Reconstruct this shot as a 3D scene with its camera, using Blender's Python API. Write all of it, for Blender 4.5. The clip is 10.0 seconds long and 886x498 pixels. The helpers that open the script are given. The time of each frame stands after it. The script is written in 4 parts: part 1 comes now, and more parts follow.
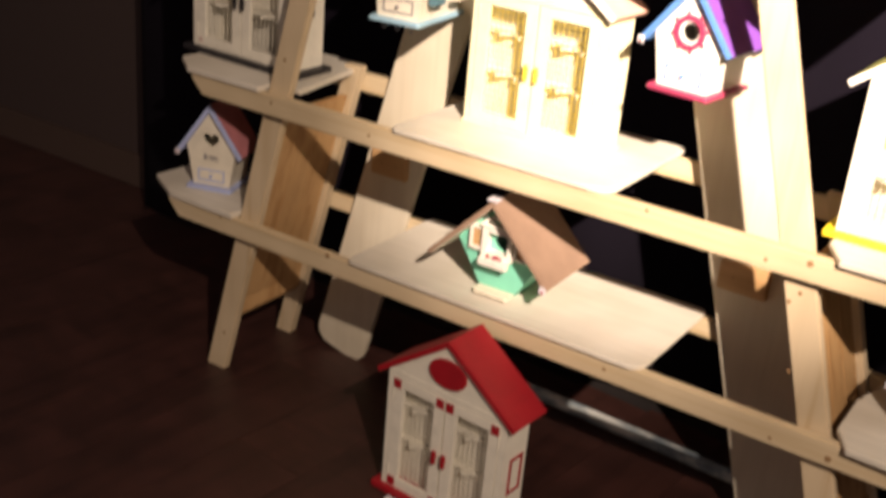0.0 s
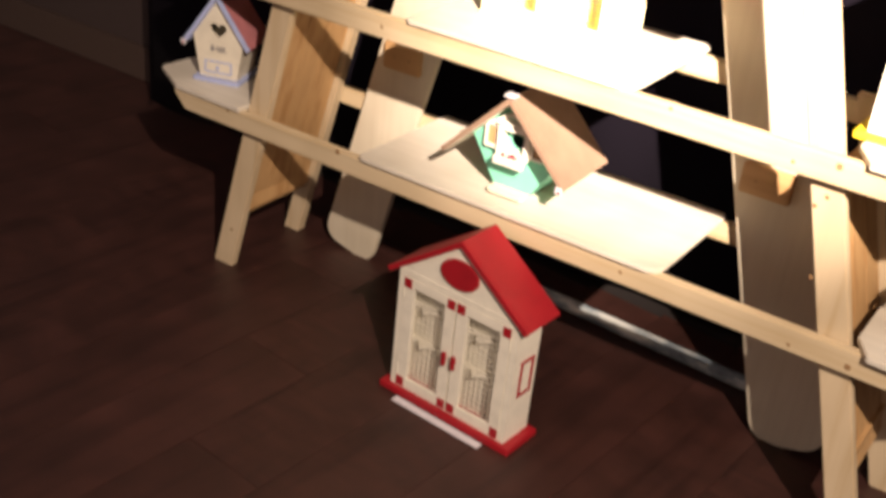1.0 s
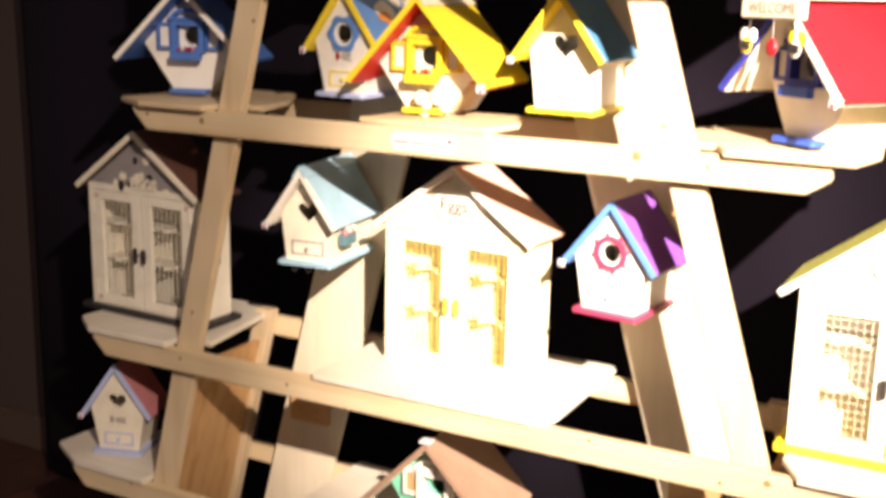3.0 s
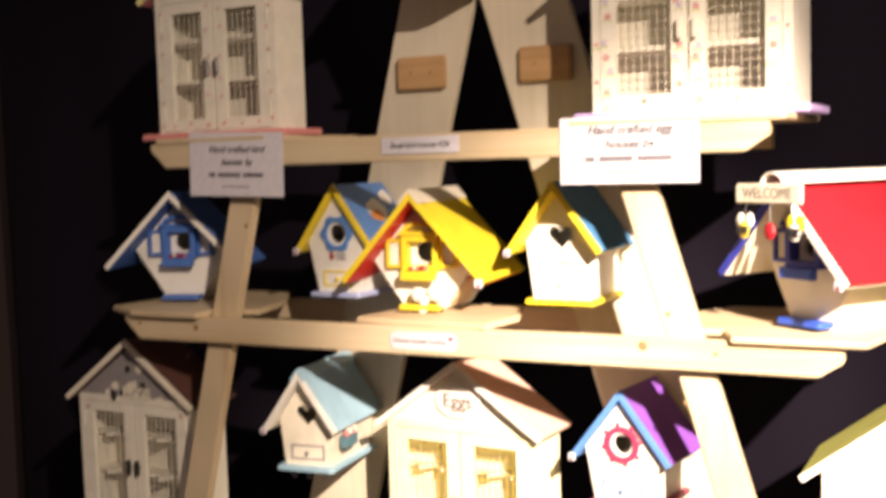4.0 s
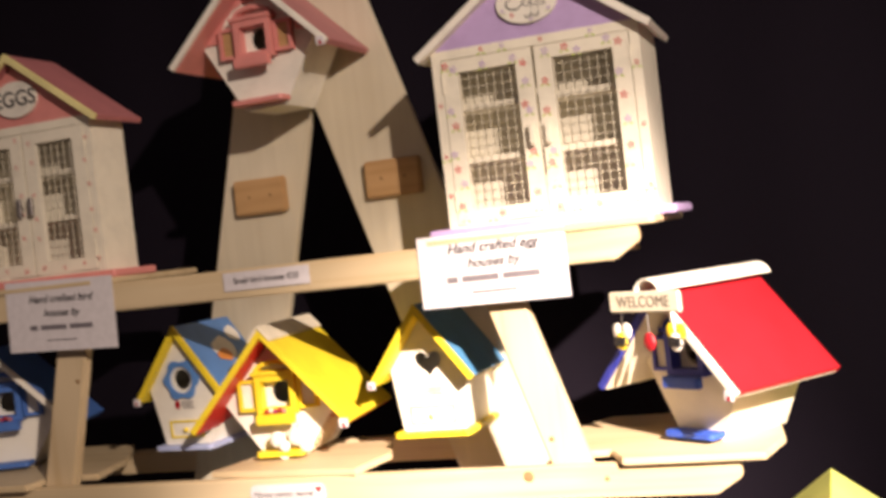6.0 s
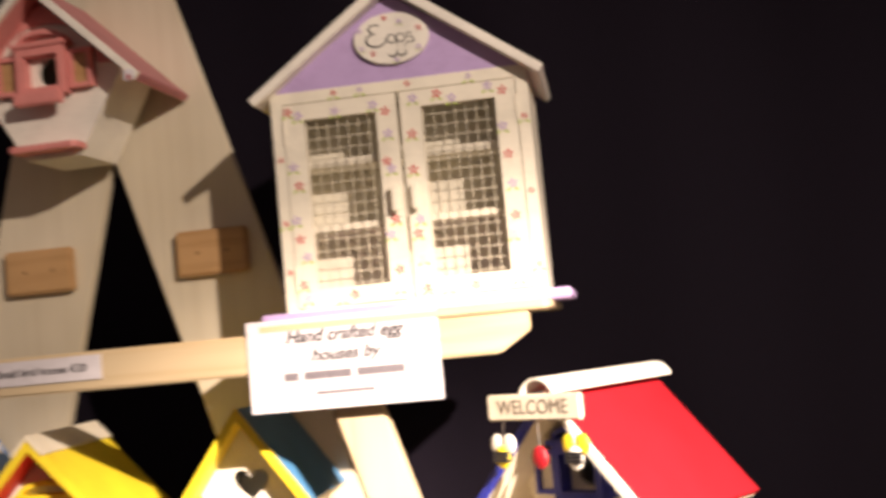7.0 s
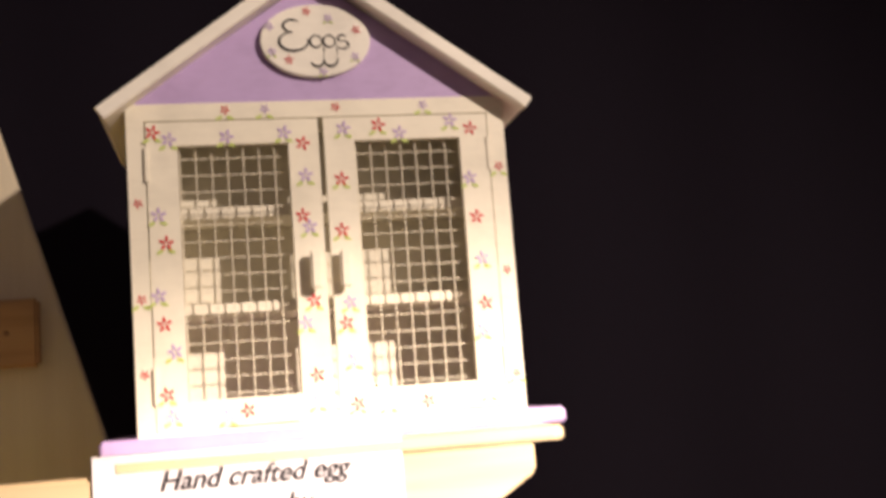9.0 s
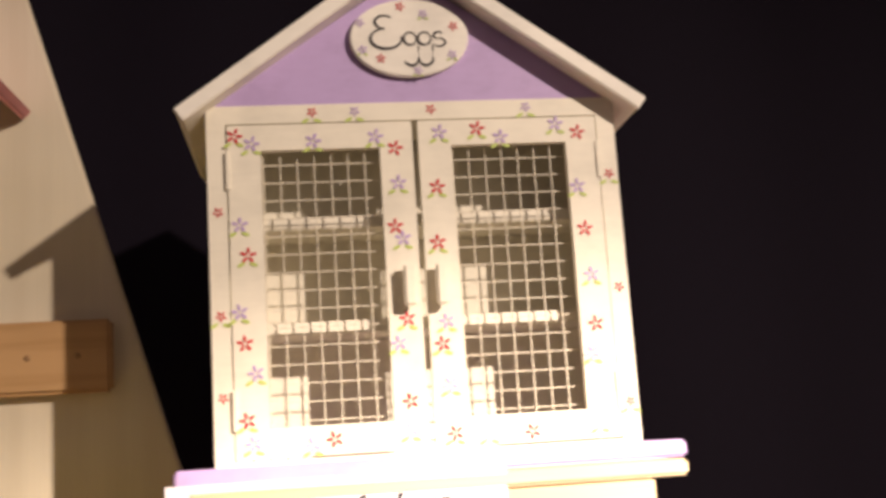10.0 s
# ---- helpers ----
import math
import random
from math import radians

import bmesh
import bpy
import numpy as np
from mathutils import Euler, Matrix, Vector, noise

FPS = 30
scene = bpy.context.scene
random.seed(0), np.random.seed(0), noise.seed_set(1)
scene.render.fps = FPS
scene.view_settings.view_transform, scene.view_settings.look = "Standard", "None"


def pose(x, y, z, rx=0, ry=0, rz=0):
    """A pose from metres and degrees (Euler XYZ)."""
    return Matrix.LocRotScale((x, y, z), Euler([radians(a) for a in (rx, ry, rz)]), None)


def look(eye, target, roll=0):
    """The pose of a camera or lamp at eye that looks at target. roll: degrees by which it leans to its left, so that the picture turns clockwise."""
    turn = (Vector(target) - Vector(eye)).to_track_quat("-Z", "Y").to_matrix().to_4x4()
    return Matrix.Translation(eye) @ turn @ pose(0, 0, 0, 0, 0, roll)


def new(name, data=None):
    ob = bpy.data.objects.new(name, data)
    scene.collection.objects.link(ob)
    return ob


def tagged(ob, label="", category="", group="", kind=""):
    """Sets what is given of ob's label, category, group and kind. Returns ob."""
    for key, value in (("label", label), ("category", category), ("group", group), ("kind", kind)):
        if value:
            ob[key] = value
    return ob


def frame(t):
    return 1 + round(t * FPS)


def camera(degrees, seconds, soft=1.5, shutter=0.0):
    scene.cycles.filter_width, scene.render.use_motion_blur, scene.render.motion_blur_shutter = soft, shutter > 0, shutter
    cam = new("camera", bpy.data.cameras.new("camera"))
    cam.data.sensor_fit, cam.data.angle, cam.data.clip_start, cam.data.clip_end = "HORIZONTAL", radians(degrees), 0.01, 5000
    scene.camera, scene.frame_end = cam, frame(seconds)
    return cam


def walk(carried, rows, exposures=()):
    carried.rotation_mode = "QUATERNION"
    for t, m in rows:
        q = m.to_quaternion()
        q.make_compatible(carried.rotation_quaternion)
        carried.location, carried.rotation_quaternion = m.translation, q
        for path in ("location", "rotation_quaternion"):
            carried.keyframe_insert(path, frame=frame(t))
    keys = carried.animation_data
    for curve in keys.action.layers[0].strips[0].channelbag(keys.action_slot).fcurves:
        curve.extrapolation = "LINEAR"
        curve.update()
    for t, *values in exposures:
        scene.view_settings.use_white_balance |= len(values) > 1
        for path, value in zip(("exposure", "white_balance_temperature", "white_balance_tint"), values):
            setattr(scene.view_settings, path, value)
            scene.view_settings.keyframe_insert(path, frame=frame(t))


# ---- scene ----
cam = camera(42.84, 10.0, soft=3.5, shutter=0.5)
# seconds, place and turn of the handheld camera
PATH = [
    (0, (0.9099, -1.7750, 1.3930, 66.135, -4.717, 34.169)),
    (0.3, (0.8899, -1.7706, 1.3912, 63.212, -5.145, 33.853)),
    (0.5, (0.8766, -1.7659, 1.3877, 61.715, -6.168, 33.373)),
    (0.8, (0.8747, -1.7481, 1.3680, 59.911, -5.721, 34.568)),
    (1, (0.8755, -1.7421, 1.3572, 61.225, -5.450, 34.892)),
    (1.3, (0.8667, -1.7421, 1.3604, 63.161, -4.818, 33.412)),
    (1.5, (0.8632, -1.7389, 1.3597, 64.890, -4.860, 32.651)),
    (1.8, (0.8578, -1.7314, 1.3654, 67.691, -3.548, 32.857)),
    (2, (0.8539, -1.7215, 1.3704, 70.312, -2.503, 33.390)),
    (2.3, (0.8408, -1.7240, 1.3799, 72.792, -2.693, 31.555)),
    (2.5, (0.8350, -1.7215, 1.3859, 74.065, -1.806, 30.369)),
    (2.7, (0.8349, -1.7110, 1.3978, 75.141, -1.454, 29.124)),
    (3.8, (0.7924, -1.6702, 1.4448, 83.544, 0.225, 27.258)),
    (4, (0.7865, -1.6732, 1.4557, 85.485, 1.714, 26.912)),
    (4.2, (0.7786, -1.6652, 1.4696, 86.630, 2.402, 25.701)),
    (4.5, (0.7642, -1.6499, 1.4899, 88.336, 3.352, 24.876)),
    (4.8, (0.7689, -1.6317, 1.5027, 89.981, 4.367, 25.007)),
    (5, (0.7742, -1.6199, 1.5145, 91.972, 6.141, 25.037)),
    (5.2, (0.7644, -1.6212, 1.5159, 92.488, 6.044, 23.269)),
    (6.3, (0.6855, -1.4841, 1.4925, 88.725, 6.160, 17.137)),
    (6.5, (0.6527, -1.4292, 1.4770, 90.498, 5.333, 15.514)),
    (6.8, (0.5990, -1.3296, 1.4791, 92.693, 5.852, 12.536)),
    (7, (0.5639, -1.2625, 1.4802, 94.328, 5.323, 8.385)),
    (7.3, (0.5033, -1.1937, 1.4747, 93.099, 4.002, 5.082)),
    (7.5, (0.4599, -1.1559, 1.4684, 93.862, 3.327, 2.427)),
    (7.7, (0.4146, -1.1100, 1.4749, 95.632, 3.803, 0.574)),
    (8, (0.3577, -1.0601, 1.4688, 96.508, 5.191, -3.467)),
    (8.3, (0.3310, -1.0075, 1.4760, 96.151, 5.078, -8.042)),
    (8.5, (0.3122, -0.9768, 1.4793, 97.465, 5.318, -9.102)),
    (8.8, (0.2851, -0.9215, 1.5102, 95.991, 4.702, -10.178)),
    (9, (0.2724, -0.8803, 1.5358, 97.350, 4.297, -10.339)),
    (9.3, (0.2746, -0.8326, 1.5264, 100.036, 3.974, -8.795)),
    (9.5, (0.2751, -0.8077, 1.5167, 100.818, 4.096, -8.044)),
    (9.7, (0.2746, -0.7993, 1.5230, 99.629, 3.524, -7.515)),
    (10, (0.2635, -0.7952, 1.5254, 99.915, 3.599, -6.683)),
]
EXPOSURES = [(0.0, -0.05), (0.5, 0.3), (1.0, 0.70), (1.5, 0.86), (2.0, 0.82), (2.5, 0.64), (3.2, 0.35), (3.8, 0.1), (4.2, -0.02), (5.0, 0.0), (6.5, -0.10), (8.5, -0.05), (10.0, 0.0)]
walk(cam, [(t, pose(*p)) for t, p in PATH], EXPOSURES)

# ---------------------------------------------------------------- light
world = bpy.data.worlds.new("dim_hall")
scene.world = world
world.use_nodes = True
world.node_tree.nodes["Background"].inputs[0].default_value = (0.84, 0.62, 0.56, 1)
world.node_tree.nodes["Background"].inputs[1].default_value = 0.185


def spotlight(name, watts, degrees, blend, target):
    lamp = bpy.data.lights.new(name, "SPOT")
    lamp.energy, lamp.color = watts, (1.0, 0.795, 0.655)
    lamp.spot_size, lamp.spot_blend, lamp.shadow_soft_size = radians(degrees), blend, 0.03
    ob = new(name, lamp)
    ob.matrix_world = look((2.10, -2.3, 2.65), target)


# one theatre spot under the ceiling: its hot core and the wide spill of its lens
spotlight("spot_core", 2350.0, 21.5, 1.0, (0.385, -0.06, 1.10))
spotlight("spot_spill", 425.0, 61, 1.0, (0.30, -0.06, 1.01))

# ---------------------------------------------------------------- materials
def nodes_of(name):
    m = bpy.data.materials.new(name)
    m.use_nodes = True
    nt = m.node_tree
    return m, nt, nt.nodes["Principled BSDF"]


def link_noise(nt, scale, detail=4.0, stretch=(1, 1, 1), rough=0.55):
    tc = nt.nodes.new("ShaderNodeTexCoord")
    mp = nt.nodes.new("ShaderNodeMapping")
    mp.inputs["Scale"].default_value = stretch
    no = nt.nodes.new("ShaderNodeTexNoise")
    no.inputs["Scale"].default_value, no.inputs["Detail"].default_value, no.inputs["Roughness"].default_value = scale, detail, rough
    nt.links.new(tc.outputs["Object"], mp.inputs["Vector"])
    nt.links.new(mp.outputs["Vector"], no.inputs["Vector"])
    return no


def ramp(nt, src, stops):
    r = nt.nodes.new("ShaderNodeValToRGB")
    e = r.color_ramp.elements
    while len(e) < len(stops):
        e.new(0.5)
    for el, (p, c) in zip(e, stops):
        el.position, el.color = p, (*c, 1)
    nt.links.new(src, r.inputs["Fac"])
    return r.outputs["Color"]


def bump(nt, bs, src, strength, distance=0.001):
    b = nt.nodes.new("ShaderNodeBump")
    b.inputs["Strength"].default_value, b.inputs["Distance"].default_value = strength, distance
    nt.links.new(src, b.inputs["Height"])
    nt.links.new(b.outputs["Normal"], bs.inputs["Normal"])


def shade(c, k):
    return tuple(min(1.0, max(0.0, v * k)) for v in c)


PAINTS = {}


def paint(name, c, rough=0.5, worn=0.14):
    """Hand-brushed paint on wood: broad unevenness, fine brush relief."""
    if name in PAINTS:
        return PAINTS[name]
    m, nt, bs = nodes_of("paint_" + name)
    broad = link_noise(nt, 22.0, 5.0)
    fine = link_noise(nt, 260.0, 3.0, (0.25, 1, 1))
    mix = nt.nodes.new("ShaderNodeMath")
    mix.operation = "MULTIPLY_ADD"
    mix.inputs[1].default_value = 0.3
    nt.links.new(fine.outputs["Fac"], mix.inputs[0])
    nt.links.new(broad.outputs["Fac"], mix.inputs[2])
    col = ramp(nt, mix.outputs[0], [(0.42, shade(c, 1 - worn)), (0.68, c), (0.9, shade(c, 1 + worn * 0.4))])
    nt.links.new(col, bs.inputs["Base Color"])
    bs.inputs["Roughness"].default_value = rough
    bump(nt, bs, mix.outputs[0], 0.25, 0.0008)
    PAINTS[name] = m
    return m


def pine(name, light, dark, scale=1.0, axis=0, rough=0.6):
    """Sawn pine: long grain along one axis of the piece, with darker late-wood bands."""
    m, nt, bs = nodes_of(name)
    st = [38.0, 38.0, 38.0]
    st[axis] = 1.6
    grain = link_noise(nt, 1.0 * scale, 5.0, tuple(st), 0.6)
    fibre = link_noise(nt, 6.0 * scale, 3.0, tuple(st))
    broad = link_noise(nt, 5.0, 2.0)
    tone = ramp(nt, grain.outputs["Fac"], [(0.36, dark), (0.5, light), (0.75, shade(light, 1.08))])
    tone2 = ramp(nt, broad.outputs["Fac"], [(0.3, (0.82, 0.80, 0.76)), (0.7, (1, 1, 1))])
    mul = nt.nodes.new("ShaderNodeMix")
    mul.data_type, mul.blend_type = "RGBA", "MULTIPLY"
    mul.inputs[0].default_value = 1.0
    nt.links.new(tone, mul.inputs[6])
    nt.links.new(tone2, mul.inputs[7])
    nt.links.new(mul.outputs[2], bs.inputs["Base Color"])
    bs.inputs["Roughness"].default_value = rough
    bump(nt, bs, fibre.outputs["Fac"], 0.3, 0.0006)
    return m


def plain(name, c, rough=0.6, metal=0.0):
    m, nt, bs = nodes_of(name)
    no = link_noise(nt, 90.0, 3.0)
    nt.links.new(ramp(nt, no.outputs["Fac"], [(0.3, shade(c, 0.88)), (0.7, c)]), bs.inputs["Base Color"])
    bs.inputs["Roughness"].default_value, bs.inputs["Metallic"].default_value = rough, metal
    return m


PINE_X = pine("pine_rail", (0.63, 0.51, 0.33), (0.57, 0.44, 0.26), axis=0)
PINE_Z = pine("pine_leg", (0.62, 0.50, 0.33), (0.56, 0.43, 0.26), axis=2)
PINE_PANEL = pine("pine_panel", (0.53, 0.325, 0.145), (0.43, 0.24, 0.095), axis=2)
PINE_BLOCK = pine("pine_block", (0.50, 0.31, 0.145), (0.41, 0.24, 0.10), axis=0)
BOARD = pine("pale_board", (0.66, 0.60, 0.47), (0.64, 0.575, 0.445), scale=1.5, axis=2)
SHELF = pine("pale_shelf", (0.70, 0.655, 0.56), (0.67, 0.625, 0.53), scale=1.5, axis=0)
KNOT = plain("knot", (0.28, 0.16, 0.07), 0.7)
CREAM = paint("cream", (0.76, 0.70, 0.56))
WHITE = paint("white", (0.80, 0.77, 0.69))
IVORY = paint("ivory", (0.78, 0.74, 0.62))
LILAC = paint("lilac", (0.46, 0.34, 0.60))
PINK = paint("pink", (0.50, 0.19, 0.20))
SALMON = paint("salmon", (0.68, 0.26, 0.24))
RED = paint("red", (0.34, 0.008, 0.016))
CRIMSON = paint("crimson", (0.56, 0.022, 0.034))
SCARLET = paint("scarlet", (0.62, 0.030, 0.016))
YELLOW = paint("yellow", (0.80, 0.62, 0.03))
PALE_YELLOW = paint("pale_yellow", (0.80, 0.73, 0.34))
BLUE = paint("blue", (0.07, 0.17, 0.50))
MID_BLUE = paint("mid_blue", (0.10, 0.24, 0.56))
ROYAL = paint("royal_blue", (0.03, 0.09, 0.50))
NAVY = paint("navy", (0.03, 0.04, 0.34))
PALE_BLUE = paint("pale_blue", (0.34, 0.53, 0.64))
POWDER = paint("powder", (0.42, 0.48, 0.72))
PURPLE = paint("purple", (0.20, 0.07, 0.38))
DARK_TEAL = paint("dark_teal", (0.10, 0.20, 0.24))
MINT = paint("mint", (0.20, 0.58, 0.42))
TAUPE = paint("taupe", (0.30, 0.20, 0.14))
BROWN = paint("brown", (0.34, 0.16, 0.09))
MAROON = paint("maroon", (0.36, 0.04, 0.10))
GREY = paint("grey", (0.27, 0.25, 0.25))
BLACK = paint("black", (0.02, 0.018, 0.02))
LIME = paint("lime", (0.66, 0.70, 0.20))
LEAF = paint("leaf", (0.48, 0.58, 0.14))
ORANGE = paint("orange", (0.70, 0.26, 0.05))
PAPER = plain("paper", (0.66, 0.63, 0.66), 0.8)
INK = plain("ink", (0.022, 0.020, 0.026), 0.8)
WIRE = plain("wire", (0.74, 0.69, 0.56), 0.4)
BRASS_WIRE = plain("brass_wire", (0.74, 0.56, 0.06), 0.4)
PEACH = paint("peach", (0.72, 0.46, 0.36))
BUTTER = paint("butter", (0.80, 0.76, 0.50))
SEA = paint("sea", (0.07, 0.22, 0.42))
DARK_BROWN = paint("dark_brown", (0.10, 0.045, 0.035))
STEEL = plain("steel", (0.45, 0.43, 0.42), 0.35, 1.0)


# ---------------------------------------------------------------- mesh helpers
def link_mesh(name, bm, mat, parent=None, label=""):
    me = bpy.data.meshes.new(name)
    bmesh.ops.recalc_face_normals(bm, faces=bm.faces)
    bm.to_mesh(me)
    bm.free()
    me.materials.append(mat)
    ob = new(name, me)
    if parent:
        ob.parent = parent
    if label:
        ob["label"] = label
    return ob


def part(name, bm, material, parent, label=""):
    return link_mesh(name, bm, material, parent, label)


def empty(name, m, label, category, group=""):
    ob = new(name)
    ob.empty_display_size = 0.05
    ob.matrix_basis = m
    return tagged(ob, label, category, group)


def add_box(bm, x0, x1, y0, y1, z0, z1, m=None):
    vs = [bm.verts.new((x, y, z)) for x in (x0, x1) for y in (y0, y1) for z in (z0, z1)]
    for f in ((0, 1, 3, 2), (4, 6, 7, 5), (0, 4, 5, 1), (2, 3, 7, 6), (0, 2, 6, 4), (1, 5, 7, 3)):
        bm.faces.new([vs[i] for i in f])
    if m:
        bmesh.ops.transform(bm, matrix=m, verts=vs)
    return vs


def box(x0, x1, y0, y1, z0, z1, bevel=0.0015):
    bm = bmesh.new()
    add_box(bm, x0, x1, y0, y1, z0, z1)
    if bevel:
        bmesh.ops.bevel(bm, geom=list(bm.edges), offset=bevel, segments=2, affect="EDGES")
    return bm


def prism(outline, y0, y1, bevel=0.0, holes=()):
    """A plate: an outline in x, z with holes, from y0 to y1."""
    bm = bmesh.new()
    if holes:
        edges = []
        for loop in (outline, *holes):
            vs = [bm.verts.new((x, y0, z)) for x, z in loop]
            edges += [bm.edges.new((a, b)) for a, b in zip(vs, vs[1:] + vs[:1])]
        bmesh.ops.triangle_fill(bm, use_beauty=True, use_dissolve=False, edges=edges)
    else:
        bm.faces.new([bm.verts.new((x, y0, z)) for x, z in outline])
    got = bmesh.ops.extrude_face_region(bm, geom=list(bm.faces))
    bmesh.ops.translate(bm, vec=(0, y1 - y0, 0), verts=[v for v in got["geom"] if isinstance(v, bmesh.types.BMVert)])
    if bevel:
        es = [e for e in bm.edges if len(e.link_faces) == 2 and e.calc_face_angle(0) > 0.5]
        bmesh.ops.bevel(bm, geom=es, offset=bevel, segments=2, affect="EDGES")
    return bm


def flat_prism(outline, z0, z1, bevel=0.0015):
    """A plate lying flat: an outline in x, y from z0 to z1."""
    bm = bmesh.new()
    bm.faces.new([bm.verts.new((x, y, z0)) for x, y in outline])
    got = bmesh.ops.extrude_face_region(bm, geom=list(bm.faces))
    bmesh.ops.translate(bm, vec=(0, 0, z1 - z0), verts=[v for v in got["geom"] if isinstance(v, bmesh.types.BMVert)])
    if bevel:
        es = [e for e in bm.edges if e.calc_face_angle(0) > 0.5]
        bmesh.ops.bevel(bm, geom=es, offset=bevel, segments=2, affect="EDGES")
    return bm


def ring(cx, cz, rx, rz, n=24):
    return [(cx + rx * math.cos(2 * math.pi * i / n), cz + rz * math.sin(2 * math.pi * i / n)) for i in range(n)]


def heart(cx, cz, s, n=28):
    out = []
    for i in range(n):
        a = 2 * math.pi * i / n
        x = 16 * math.sin(a) ** 3
        z = 13 * math.cos(a) - 5 * math.cos(2 * a) - 2 * math.cos(3 * a) - math.cos(4 * a)
        out.append((cx + s * x / 17, cz + s * (z + 2) / 17))
    return out


def rounded(x0, x1, y0, y1, radii, n=6):
    """A rectangle's outline with a radius for each corner: x0y0, x1y0, x1y1, x0y1."""
    out = []
    for (cx, cy, sx, sy, a0), r in zip(((x0, y0, 1, 1, 180), (x1, y0, -1, 1, 270), (x1, y1, -1, -1, 0), (x0, y1, 1, -1, 90)), radii):
        if r <= 0:
            out.append((cx, cy))
            continue
        for i in range(n + 1):
            a = radians(a0 + 90 * i / n)
            out.append((cx + sx * r + r * math.cos(a), cy + sy * r + r * math.sin(a)))
    return out


def frame_bm(x0, x1, z0, z1, w, y0, y1):
    return prism([(x0, z0), (x1, z0), (x1, z1), (x0, z1)], y0, y1, 0.0, [[(x0 + w, z0 + w), (x1 - w, z0 + w), (x1 - w, z1 - w), (x0 + w, z1 - w)]])


def rod(p, q, r, n=8):
    bm = bmesh.new()
    p, q = Vector(p), Vector(q)
    m = Matrix.Translation((p + q) / 2) @ (q - p).to_track_quat("Z", "Y").to_matrix().to_4x4()
    bmesh.ops.create_cone(bm, cap_ends=True, segments=n, radius1=r, radius2=r, depth=(q - p).length, matrix=m)
    return bm


def ball(c, r, sy=1.0, sz=1.0):
    bm = bmesh.new()
    bmesh.ops.create_uvsphere(bm, u_segments=12, v_segments=8, radius=r)
    bmesh.ops.transform(bm, matrix=Matrix.Translation(c) @ Matrix.Diagonal((1, sy, sz, 1)), verts=bm.verts)
    return bm


def lettering(text, size, m, mat, parent, name="lettering", shear=0.0, bold=0.0, spacing=1.0, width=1.0):
    cu = bpy.data.curves.new(name, "FONT")
    cu.body, cu.size, cu.align_x, cu.align_y = text, size, "CENTER", "CENTER"
    cu.shear, cu.offset, cu.extrude, cu.space_character = shear, bold, 0.0002, spacing
    tmp = bpy.data.objects.new("tmp", cu)
    me = bpy.data.meshes.new_from_object(tmp)
    bpy.data.objects.remove(tmp)
    me.transform(Matrix.Diagonal((width, 1, 1, 1)))
    me.name = name
    me.materials.clear()
    me.materials.append(mat)
    ob = new(name, me)
    ob.parent = parent
    ob.matrix_basis = m @ pose(0, 0, 0, 90, 0, 0)
    return ob


def flower(x, y, z, r, mat, parent, turn=0.0, name="painted_flower"):
    """Five brushed petals, a hair proud of the panel."""
    bm = bmesh.new()
    for i in range(5):
        a = turn + i * 2 * math.pi / 5
        cx, cz = 0.62 * r * math.cos(a), 0.62 * r * math.sin(a)
        pts = [(0.44 * r * math.cos(b), 0.2 * r * math.sin(b)) for b in (k * math.pi / 4 for k in range(8))]
        bm.faces.new([bm.verts.new((x + cx + u * math.cos(a) - w * math.sin(a), y - 0.0006, z + cz + u * math.sin(a) + w * math.cos(a))) for u, w in pts])
    return part(name, bm, mat, parent)


def leaves(x, y, z, r, parent):
    bm = bmesh.new()
    for dx, a in ((-0.9, 0.5), (0.7, -0.3)):
        pts = [(0.6 * r * math.cos(b), 0.25 * r * math.sin(b)) for b in (k * math.pi / 4 for k in range(8))]
        bm.faces.new([bm.verts.new((x + dx * r + u * math.cos(a) - w * math.sin(a), y - 0.0005, z - 1.2 * r + u * math.sin(a) + w * math.cos(a))) for u, w in pts])
    return part("painted_leaves", bm, LEAF, parent)


